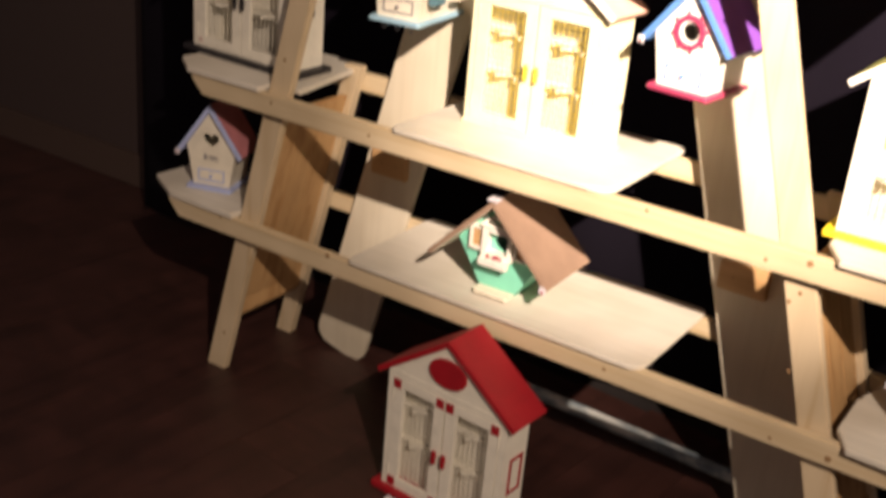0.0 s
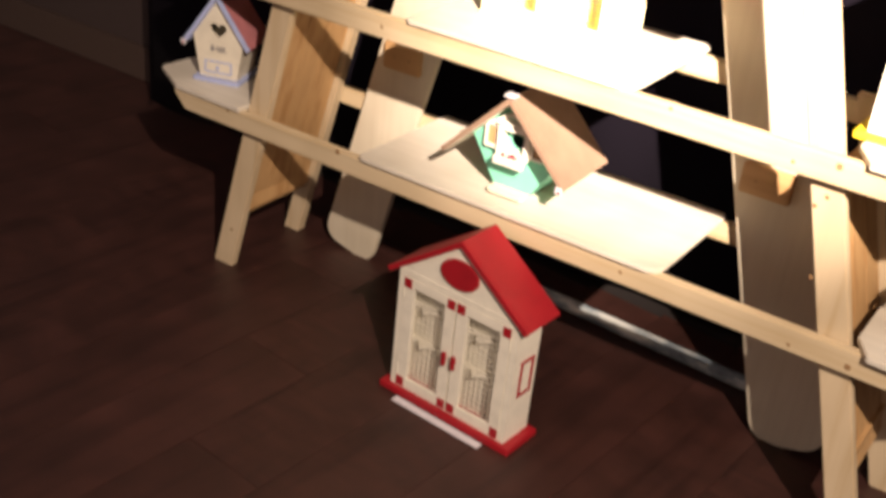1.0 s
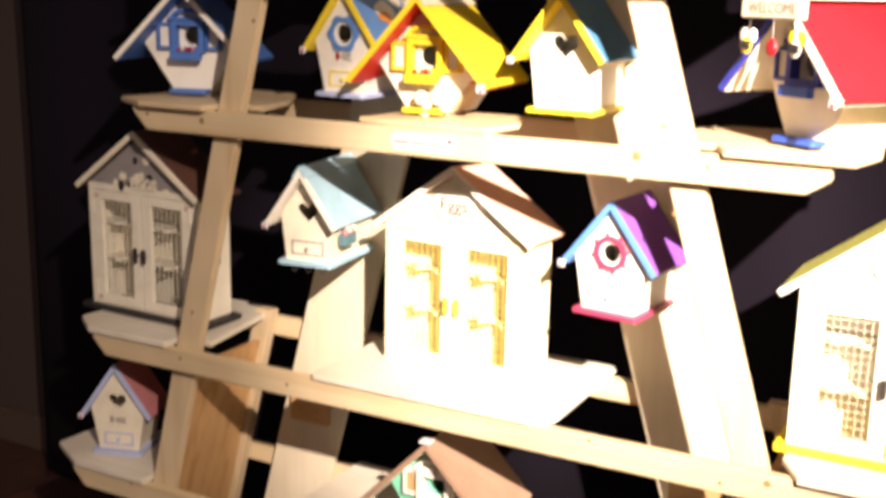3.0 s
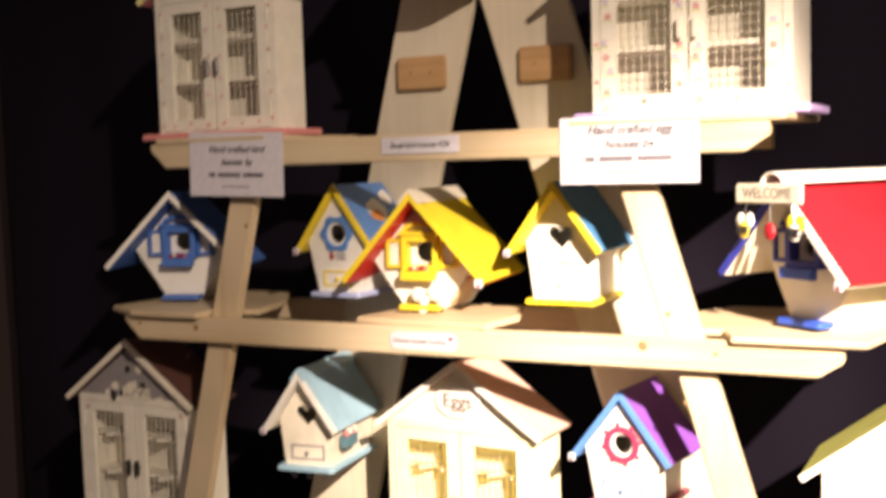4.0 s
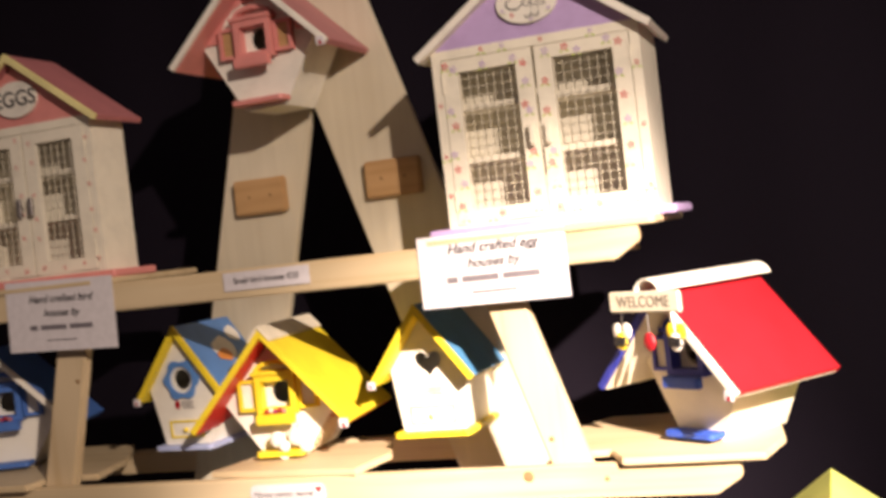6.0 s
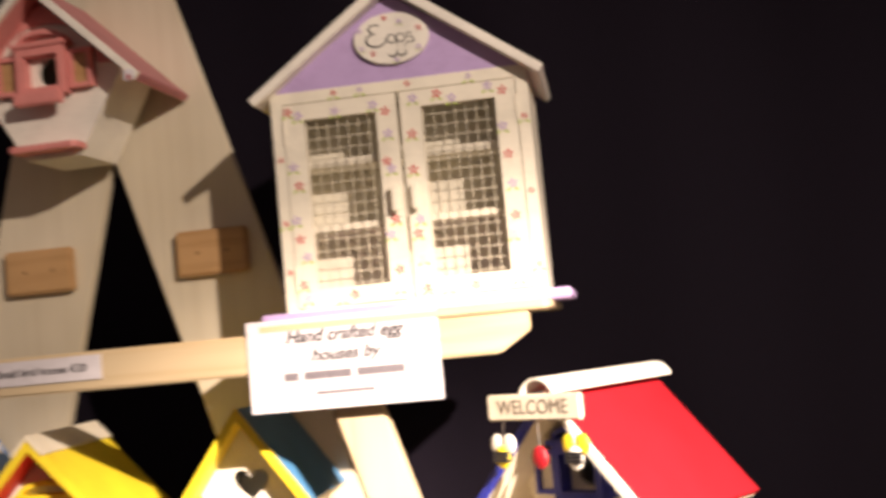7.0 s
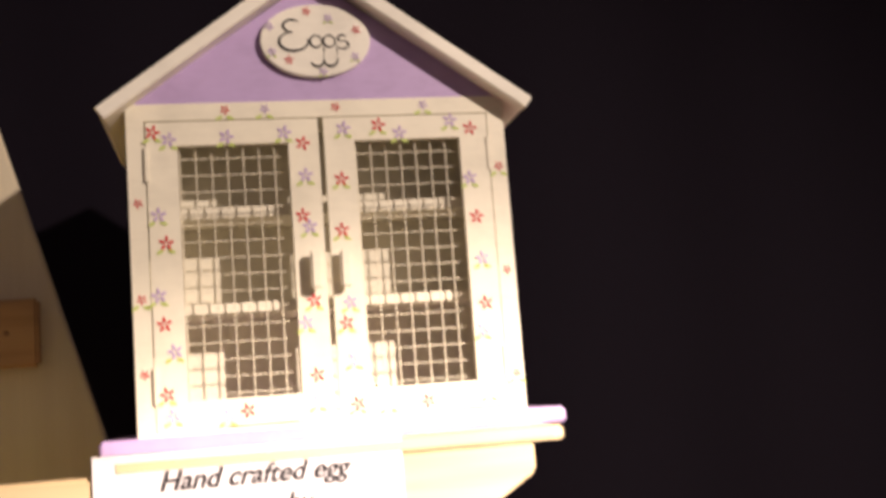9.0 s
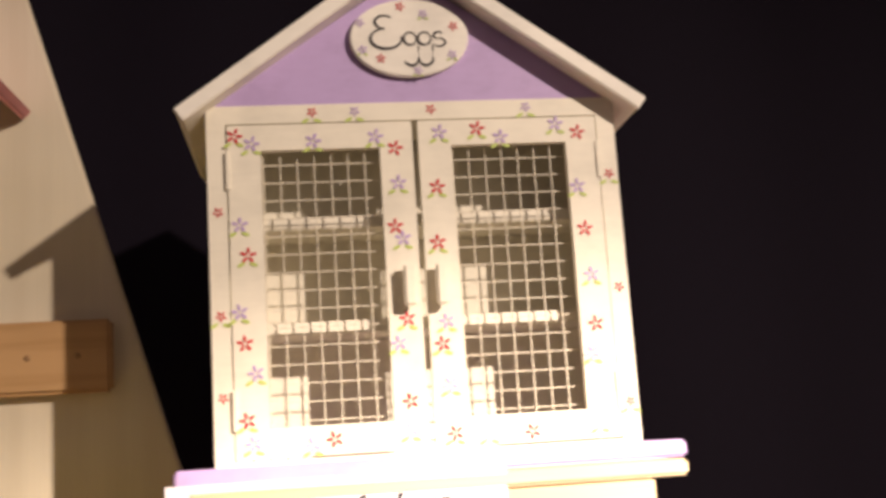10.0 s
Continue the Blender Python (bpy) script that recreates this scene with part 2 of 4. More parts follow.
def roof(parent, we, ze, za, d, t, top, rim, underside=None, ridge=None, ridge_w=0.02, roll=0.0):
    """Two slabs meeting at the ridge, each with a painted front edge; a ridge cap where there is one."""
    k = t * math.hypot(we / 2, za - ze) / (we / 2)
    for s in (-1, 1):
        n = Vector((za - ze, we / 2)).normalized() * t
        sec = [(0, za), (s * we / 2, ze), (s * (we / 2 - n.x), ze - n.y), (0, za - k)]
        slab = part("roof_panel", prism(sec, 0.004, d, 0.001), top, parent)
        e = 0.0008
        sec2 = [(0, za + e), (s * (we / 2 + e), ze), (s * (we / 2 - n.x), ze - n.y - e), (0, za - k - e)]
        part("barge_board", prism(sec2, -0.004, 0.0035, 0.0008), rim[s > 0] if isinstance(rim, tuple) else rim, parent)
        if underside:
            i = 0.0012
            q = 0.002 * (za - ze) / (we / 2)
            sec3 = [(s * 0.002, za - k - q), (s * (we / 2 - n.x) * 0.995, ze - n.y), (s * (we / 2 - n.x) * 0.99, ze - n.y - i), (s * 0.002, za - k - q - i)]
            part("roof_lining", prism(sec3, 0.0036, d - 0.002), underside, parent)
    if ridge and roll:
        # a half-round felt roll lying over the ridge, open at the ends
        arc = [(-1.25 + 2.5 * i / 14) for i in range(15)]
        out = [(roll * math.sin(a) * 1.05, za - roll * 0.40 + roll * math.cos(a)) for a in arc]
        inn = [((roll - 0.003) * math.sin(a) * 1.05, za - roll * 0.40 + (roll - 0.003) * math.cos(a)) for a in reversed(arc)]
        part("ridge_cap", prism(out + inn, -0.014, d + 0.004, 0.0006), ridge, parent)
    elif ridge:
        for s in (-1, 1):
            dx, dz = we / 2, ze - za
            f = ridge_w / math.hypot(dx, dz)
            u = Vector((za - ze, we / 2)).normalized() * 0.004
            sec = [(0, za + 0.006), (s * (dx * f + u.x), za + dz * f + u.y), (s * dx * f, za + dz * f), (0, za + 0.001)]
            part("ridge_cap", prism(sec, -0.006, d + 0.004, 0.0008), ridge, parent)


def shell(outline, y0, y1, t):
    """Boards round an outline, from y0 to y1, with a closed back."""
    bm = bmesh.new()
    n = len(outline)
    c = Vector((sum(p[0] for p in outline) / n, sum(p[1] for p in outline) / n))
    inner = []
    for x, z in outline:
        v = Vector((x, z)) - c
        inner.append(tuple(c + v * (1 - t / max(v.length, 0.01) * 1.25)))
    rings = [[bm.verts.new((x, y, z)) for x, z in o] for o, y in ((outline, y0), (outline, y1), (inner, y1 - t), (inner, y0))]
    for a, b in ((0, 1), (2, 3), (3, 0)):
        for i in range(n):
            j = (i + 1) % n
            bm.faces.new((rings[a][i], rings[a][j], rings[b][j], rings[b][i]))
    bm.faces.new(rings[1])
    bm.faces.new(rings[2])
    return bm


# ---------------------------------------------------------------- setting
FLOOR = pine("dark_floor", (0.050, 0.0195, 0.0150), (0.030, 0.0115, 0.0090), scale=0.35, axis=1, rough=0.5)
nt = FLOOR.node_tree
info = nt.nodes.new("ShaderNodeObjectInfo")
tone = ramp(nt, info.outputs["Random"], [(0.0, (0.92, 0.91, 0.91)), (1.0, (1.06, 1.05, 1.05))])
stain = link_noise(nt, 7.0, 6.0)
worn = ramp(nt, stain.outputs["Fac"], [(0.35, (0.75, 0.74, 0.75)), (0.7, (1.2, 1.15, 1.15))])
src = nt.nodes["Principled BSDF"].inputs["Base Color"].links[0].from_socket
for extra in (tone, worn):
    mul = nt.nodes.new("ShaderNodeMix")
    mul.data_type, mul.blend_type = "RGBA", "MULTIPLY"
    mul.inputs[0].default_value = 1.0
    nt.links.new(src, mul.inputs[6])
    nt.links.new(extra, mul.inputs[7])
    src = mul.outputs[2]
nt.links.new(src, nt.nodes["Principled BSDF"].inputs["Base Color"])
BACK = plain("black_cloth", (0.0052, 0.0030, 0.0086), 0.9)
BACK.node_tree.nodes["Principled BSDF"].inputs["Specular IOR Level"].default_value = 0.2
WALL_BROWN = plain("brown_wall", (0.05, 0.032, 0.028), 0.7)
bm = bmesh.new()
add_box(bm, -8, 8, -9, 6, -0.10, -0.003)
floor = tagged(link_mesh("floor", bm, plain("subfloor", (0.012, 0.008, 0.007), 0.8)), "dark brown stained timber floorboards", "floor", kind="structure")

bm = bmesh.new()
N = 260
for i in range(N + 1):
    x = -1.62 + 6.0 * i / N
    y = 0.50 + 0.012 * math.sin(x * 9.0) + 0.007 * math.sin(x * 23.0 + 1.3)
    for z in (0.015, 1.0, 2.2, 3.4):
        bm.verts.new((x, y + 0.004 * math.sin(3 * z + x), z))
bm.verts.ensure_lookup_table()
for i in range(N):
    for j in range(3):
        a = i * 4 + j
        bm.faces.new([bm.verts[k] for k in (a, a + 4, a + 5, a + 1)])
backdrop = link_mesh("backdrop", bm, BACK)
sol = backdrop.modifiers.new("thick", "SOLIDIFY")
sol.thickness = 0.006
for f in backdrop.data.polygons:
    f.use_smooth = True
tagged(backdrop, "black cloth hung behind the display stand", "curtain", kind="structure")
bm = box(-8, 8, 0.62, 0.77, 0, 3.5, 0)
tagged(link_mesh("wall_back", bm, WALL_BROWN), "dark brown unlit hall wall", "wall", kind="structure")
bm = box(-8, 8, 0.595, 0.62, 0, 0.11, 0.004)
tagged(link_mesh("baseboard", bm, plain("skirting", (0.07, 0.045, 0.035), 0.5)), "dark wooden skirting board along the wall", "baseboard", kind="structure")

# ---------------------------------------------------------------- the display stand
RAIL_Y0, RAIL_Y1 = -0.082, -0.062
RAILS = {1: (-0.907, 0.86, 0.366, 0.410), 2: (-0.831, 0.76, 0.671, 0.716), 3: (-0.697, 0.579, 1.142, 1.187), 4: (-0.616, 0.482, 1.455, 1.498)}
stand = empty("display_stand", pose(-0.06, 0.06, 0), "tall pine A-frame display stand with cross rails", "display stand")


def sheared(x0, z0, x1, z1, w, y0, y1, caps=0.0, bevel=0.002):
    """A board between two centre points, w wide across, level or rounded ends."""
    dx = (x1 - x0) / (z1 - z0)
    if caps:
        L = math.hypot(x1 - x0, z1 - z0)
        out = rounded(-w / 2, w / 2, 0, L, [caps] * 4)
        a = math.atan2(x1 - x0, z1 - z0)
        out = [(x0 + u * math.cos(a) + v * math.sin(a), z0 - u * math.sin(a) + v * math.cos(a)) for u, v in out]
    else:
        out = [(x0 - w / 2, z0), (x0 + w / 2, z0), (x1 + w / 2, z1), (x1 - w / 2, z1)]
    return prism(out, y0, y1, bevel)


def stand_part(name, bm, mat, label=""):
    ob = part(name, bm, mat, stand, label)
    ob.matrix_parent_inverse = stand.matrix_basis.inverted()
    return ob


for k, (x0, x1, z0, z1) in RAILS.items():
    c = 0.034
    sec = [(x0, z1), (x0 + 0.002, z1 - 0.012), (x0 + c, z0), (x1 - c, z0), (x1, z0 + 0.022), (x1, z1)]
    stand_part("front_rail", prism(sec, RAIL_Y0, RAIL_Y1, 0.002), PINE_X)
    inset = 0.10 if k < 4 else 0.05
    stand_part("back_rail", box(x0 + inset, x1 - inset, 0.208, 0.230, z0 + 0.002, z1 - 0.002, 0.002), PINE_X)
LEGS = ((-0.778, 0.0, -0.417, 1.452), (0.715, 0.0, 0.273, 1.452))
for x0, z0, x1, z1 in LEGS:
    stand_part("front_leg", sheared(x0, z0, x1, z1, 0.055, -0.060, -0.040), PINE_Z)
    f = 0.735 / 1.452
    stand_part("back_leg", sheared(x0, z0, x0 + (x1 - x0) * f, 0.735, 0.045, 0.180, 0.206), PINE_Z)
    # the closing panel between front and back leg, up to the second rail
    lo, hi = 0.135, 0.665
    xa, xb = x0 + (x1 - x0) * lo / 1.452, x0 + (x1 - x0) * hi / 1.452
    s = 1 if x0 < 0 else -1
    for j in range(3):
        ya, yb = -0.039 + 0.073 * j, -0.039 + 0.073 * (j + 1) - 0.0015
        stand_part("side_plank", sheared(xa, lo, xb, hi, 0.016, ya, yb, 0, 0.001), PINE_PANEL)
    stand_part("side_batten", box(min(xa, xa + s * 0.02), max(xa, xa + s * 0.02), -0.038, 0.178, 0.15, 0.185, 0.001), PINE_PANEL)
stand_part("wide_board", sheared(-0.607, 0.004, -0.055, 2.17, 0.149, 0.1915, 0.2070, 0.04), BOARD)
stand_part("wide_board", sheared(0.530, 0.004, -0.066, 2.000, 0.155, 0.175, 0.1905, 0.05), BOARD)
# nailed pine blocks on the wide boards
for x0, z0, y in ((-0.243, 1.586, 0.1912), (0.009, 1.587, 0.1748), (-0.526, 0.503, 0.1912), (0.314, 0.503, 0.1748)):
    b = box(x0, x0 + 0.097, y - 0.016, y, z0, z0 + 0.06, 0.003)
    blk = stand_part("block", b, PINE_BLOCK, "small bare pine block")
    for dx in (0.03, 0.07):
        n = part("nail_head", ball((x0 + dx, y - 0.016, z0 + 0.03), 0.0026, 0.4), KNOT, blk)
        n.matrix_parent_inverse = Matrix.Identity(4)
# knots and screw heads on the rails and legs
KNOTS = [(1, -0.742, 0.403), (1, -0.435, 0.407), (1, 0.216, 0.389), (1, 0.53, 0.379), (1, 0.629, 0.381), (2, -0.346, 0.694), (2, 0.247, 0.711),
         (2, 0.53, 0.703), (2, -0.60, 0.700), (2, 0.46, 0.688), (3, 0.298, 1.175), (3, 0.405, 1.168), (3, -0.66, 1.172), (3, -0.53, 1.168)]
for i, (k, x, z) in enumerate(KNOTS):
    stand_part("knot", ball((x, RAIL_Y0, z), 0.0075 if (k, x) == (3, 0.298) else 0.0036 + 0.0022 * (i % 3 == 1), 0.12), KNOT)
for x, z in ((-0.585, 0.79), (-0.425, 1.35), (0.355, 1.09), (0.33, 1.22), (0.52, 0.64), (0.505, 0.62), (0.53, 0.50), (-0.75, 0.10)):
    stand_part("knot", ball((x, -0.060, z), 0.004, 0.12), KNOT)

# shelves: loose boards with cut corners on front and back rails
def shelf(outline, z, t, label, mat=SHELF):
    cx = sum(p[0] for p in outline) / len(outline)
    cy = sum(p[1] for p in outline) / len(outline)
    bm = flat_prism([(x - cx, y - cy) for x, y in outline], 0, t, 0.0018)
    ob = link_mesh("shelf_board", bm, mat)
    ob.matrix_basis = pose(cx, cy, z)
    return tagged(ob, label, "shelf", "shelf boards of the stand")


def shelf_outline(x0, x1, y0, y1, fl=0.0, fr=0.0, bl=0.0, br=0.0):
    return rounded(x0, x1, y0, y1, [fl, fr, br, bl])


TOP = {k: RAILS[k][3] for k in RAILS}
shelf(shelf_outline(-0.380, 0.288, -0.090, 0.225, 0.016, 0.035, 0.01, 0.01), TOP[1], 0.010, "pale board with rounded corners on two rails")
shelf(shelf_outline(-0.294, 0.178, -0.088, 0.250, 0.016, 0.045, 0.01, 0.01), TOP[2], 0.010, "pale board with rounded corners on two rails")
shelf([(-0.895, -0.088), (-0.706, -0.088), (-0.704, -0.036), (-0.688, -0.034), (-0.688, 0.12), (-0.73, 0.16), (-0.99, 0.10), (-1.0, -0.03)], TOP[1], 0.012, "small pale board with cut corners beyond the leg")
shelf([(-0.835, -0.088), (-0.633, -0.088), (-0.631, -0.036), (-0.56, -0.036), (-0.60, 0.235), (-0.88, 0.235), (-0.905, -0.035)], TOP[2], 0.012, "small pale board with cut corners beyond the leg")
shelf([(-0.665, -0.10), (-0.515, -0.10), (-0.513, -0.036), (-0.425, -0.036), (-0.455, 0.09), (-0.535, 0.225), (-0.70, 0.225), (-0.755, -0.05)], TOP[3], 0.010, "small bare pine board with cut corners", PINE_X)
shelf([(-0.205, -0.060), (0.045, -0.085), (0.060, 0.02), (0.02, 0.125), (-0.17, 0.120)], TOP[3], 0.010, "small bare pine board with cut corners", PINE_X)
shelf([(0.405, -0.036), (0.43, -0.095), (0.612, -0.095), (0.632, 0.0), (0.61, 0.222), (0.36, 0.222), (0.325, 0.15), (0.33, -0.034)], TOP[3], 0.010, "small bare pine board with cut corners", PINE_X)
shelf([(0.655, -0.10), (0.90, -0.11), (0.90, 0.20), (0.66, 0.20), (0.625, 0.08), (0.625, -0.045)], TOP[1], 0.012, "small pale board with cut corners beyond the leg")
shelf([(0.575, -0.095), (0.86, -0.095), (0.86, 0.23), (0.56, 0.23), (0.54, 0.05), (0.54, -0.03)], TOP[2], 0.012, "small pale board with cut corners beyond the leg")
shelf(shelf_outline(-0.60, -0.36, -0.085, 0.225), TOP[4], 0.010, "narrow bare pine board on the top rails", PINE_X)
shelf(shelf_outline(0.19, 0.506, -0.085, 0.225, 0, 0.01, 0, 0.03), TOP[4], 0.010, "narrow bare pine board on the top rails", PINE_X)


# ---------------------------------------------------------------- houses
def tall_house(m, label, wb, we, ze, za, d, body, rim, roof_top, base, hole="heart", hole_z=0.13, hole_r=0.016, drawer=None, ring_mat=None, ridge=None, spokes=True, plate=None, o=0.009):
    """A small nesting house with tapering sides, steep roof, a hole and a painted drawer."""
    ob = empty("bird_house", m, label, "bird house", "painted bird houses")
    wt = we * 0.76
    zt = ze + 0.012
    pk = za - 0.016
    out = [(-wb / 2, 0.008), (wb / 2, 0.008), (wt / 2, zt), (0, pk), (-wt / 2, zt)]
    hz = hole_z
    hl = heart(0, hz, hole_r) if hole == "heart" else ring(0, hz, hole_r, hole_r)
    part("front_panel", prism(out, o, o + 0.006, 0.0, [hl]), body, ob)
    part("body", shell(out, o + 0.006, d - 0.012, 0.005), body, ob)
    part("base_plate", flat_prism(rounded(-wb / 2 - 0.012, wb / 2 + 0.012, o - 0.018, d, [0.008] * 4), 0, 0.008, 0.0015), base, ob)
    roof(ob, we, ze, za, d, 0.008, roof_top, rim, rim, ridge)
    if drawer:
        part("drawer_front", frame_bm(-wb * 0.37, wb * 0.37, 0.018, 0.046, 0.0030, o - 0.0018, o), drawer, ob)
        part("knob", ball((0, o - 0.004, 0.031), 0.0042), drawer, ob)
    if ring_mat:
        bm = prism([((hole_r * 1.9 * (1.0 if spokes else 1 + 0.09 * math.cos(6 * a))) * math.cos(a), hz + (hole_r * 1.9 * (1.0 if spokes else 1 + 0.09 * math.cos(6 * a))) * math.sin(a)) for a in (k * math.pi / 24 for k in range(48))], o - 0.004, o, 0.0, [ring(0.0, hz, hole_r * 1.32, hole_r * 1.32, 30)])
        w = part("hole_ring", bm, ring_mat, ob)
        for i in range(8 if spokes else 0):
            a = 2 * math.pi * i / 8 + 0.2
            part("spoke", ball((hole_r * 2.1 * math.cos(a), o - 0.002, hz + hole_r * 2.1 * math.sin(a)), 0.0035, 0.5), ring_mat, w)
    if plate:
        for k, (u0, u1) in enumerate(((-0.06, 0.20), (-0.08, 0.17), (-0.04, 0.21))):
            part("print_bar", box(wb * u0, wb * u1, o - 0.0008, o - 0.0002, hz - 0.0375 - 0.0045 * k, hz - 0.0350 - 0.0045 * k, 0), GREY, ob)
        part("painted_motif", prism(ring(-wb * 0.16, hz - 0.040, 0.0045, 0.0075, 10), o - 0.0010, o - 0.0002), plate, ob)
    part("corner_tag", box(-we / 2 - 0.003, -we / 2 + 0.009, -0.009, -0.0045, ze - 0.010, ze + 0.002, 0.001), PAPER, ob, "tiny white price tag")
    part("red_stamp", box(-we / 2 + 0.001, -we / 2 + 0.005, -0.0094, -0.0090, ze - 0.008, ze - 0.003, 0), RED, ob)
    return ob


def diamond_house(m, label, wb, we, ze, za, d, body, gable, rim, roof_top, trim, perch, o=0.034, ridge=None, lining=None, sill=None, blossoms=True, win_dz=0.0, ridge_w=0.026, panel=None, roll=0.0, infill=False):
    """A house whose sides flare from a narrow foot to wide eaves, with a framed window over the hole."""
    ob = empty("bird_house", m, label, "bird house", "painted bird houses")
    ww = we * 0.72
    zw = ze + (za - ze) * 0.20
    pk = za - 0.014
    out = [(-wb / 2, 0), (wb / 2, 0), (ww / 2, zw), (0, pk), (-ww / 2, zw)]
    hz = zw + 0.014 + win_dz
    hr = 0.0175
    part("front_panel", prism(out, o, o + 0.006, 0.0, [ring(0.004, hz, hr, hr)]), body, ob)
    part("body", shell(out, o + 0.006, d - 0.014, 0.005), body, ob)
    roof(ob, we, ze, za, d, 0.008, roof_top, rim, lining, ridge, ridge_w, roll)
    # gable infill with an arched lower edge
    g = [(-ww / 2 * 0.96, zw + 0.003), (0, pk - 0.002), (ww / 2 * 0.96, zw + 0.003)]
    arc = [(ww * 0.34 * math.cos(math.pi * i / 10), zw + 0.004 + (pk - zw) * 0.62 * math.sin(math.pi * i / 10)) for i in range(11)]
    if infill or not lining:
        part("gable", prism(g + arc, o - 0.004, o - 0.0005), gable, ob)
    if lining:
        brow = [(w0 * math.cos(math.pi * i / 12), hz + 0.0362 + 0.016 * math.sin(math.pi * i / 12)) for w0 in (0.034,) for i in range(13)]
        brow += [(0.027 * math.cos(math.pi * i / 12), hz + 0.0362 + 0.010 * math.sin(math.pi * i / 12)) for i in range(12, -1, -1)]
        part("arched_brow", prism(brow, o - 0.018, o - 0.0005), trim, ob)
    w = 0.033
    win = part("window_frame", frame_bm(-w, w, hz - 0.031, hz + 0.029, 0.0095, o - 0.020, o - 0.0005), trim, ob)
    for s in (-1, 1):
        x = s * 0.050
        part("shutter", frame_bm(x - 0.015, x + 0.015, hz - 0.026, hz + 0.023, 0.005, o - 0.013, o - 0.001), trim, ob)
        part("shutter_panel", box(x - 0.0095, x + 0.0095, o - 0.008, o - 0.001, hz - 0.0205, hz + 0.0175, 0), panel or body, ob)
    part("flower_box", box(-w * 0.95, w * 0.95, o - 0.034, o - 0.0205, hz - 0.046, hz - 0.030, 0.0015), sill or trim, ob)
    part("lintel", box(-w * 1.15, w * 1.15, o - 0.024, o - 0.0005, hz + 0.0295, hz + 0.036, 0.0012), trim, ob)
    part("perch", flat_prism(rounded(-wb * 0.62, wb * 0.62, o - 0.03, o - 0.0005, [0.008, 0.008, 0, 0]), 0.006, 0.014, 0.001), perch, ob)
    part("corner_tag", box(we / 2 - 0.017, we / 2 - 0.003, -0.008, -0.0045, ze - 0.010, ze + 0.004, 0.001), PAPER, ob, "tiny white price tag")
    part("red_stamp", box(we / 2 - 0.012, we / 2 - 0.007, -0.0084, -0.0080, ze - 0.009, ze - 0.003, 0), RED, ob)
    if blossoms:
        for i in range(5):
            part("blossom", ball((-0.014 + 0.007 * i, o - 0.026, hz - 0.0265 + 0.002 * (i % 2)), 0.0040), (RED, CREAM, MAROON, RED, PINK)[i], ob)
    return ob


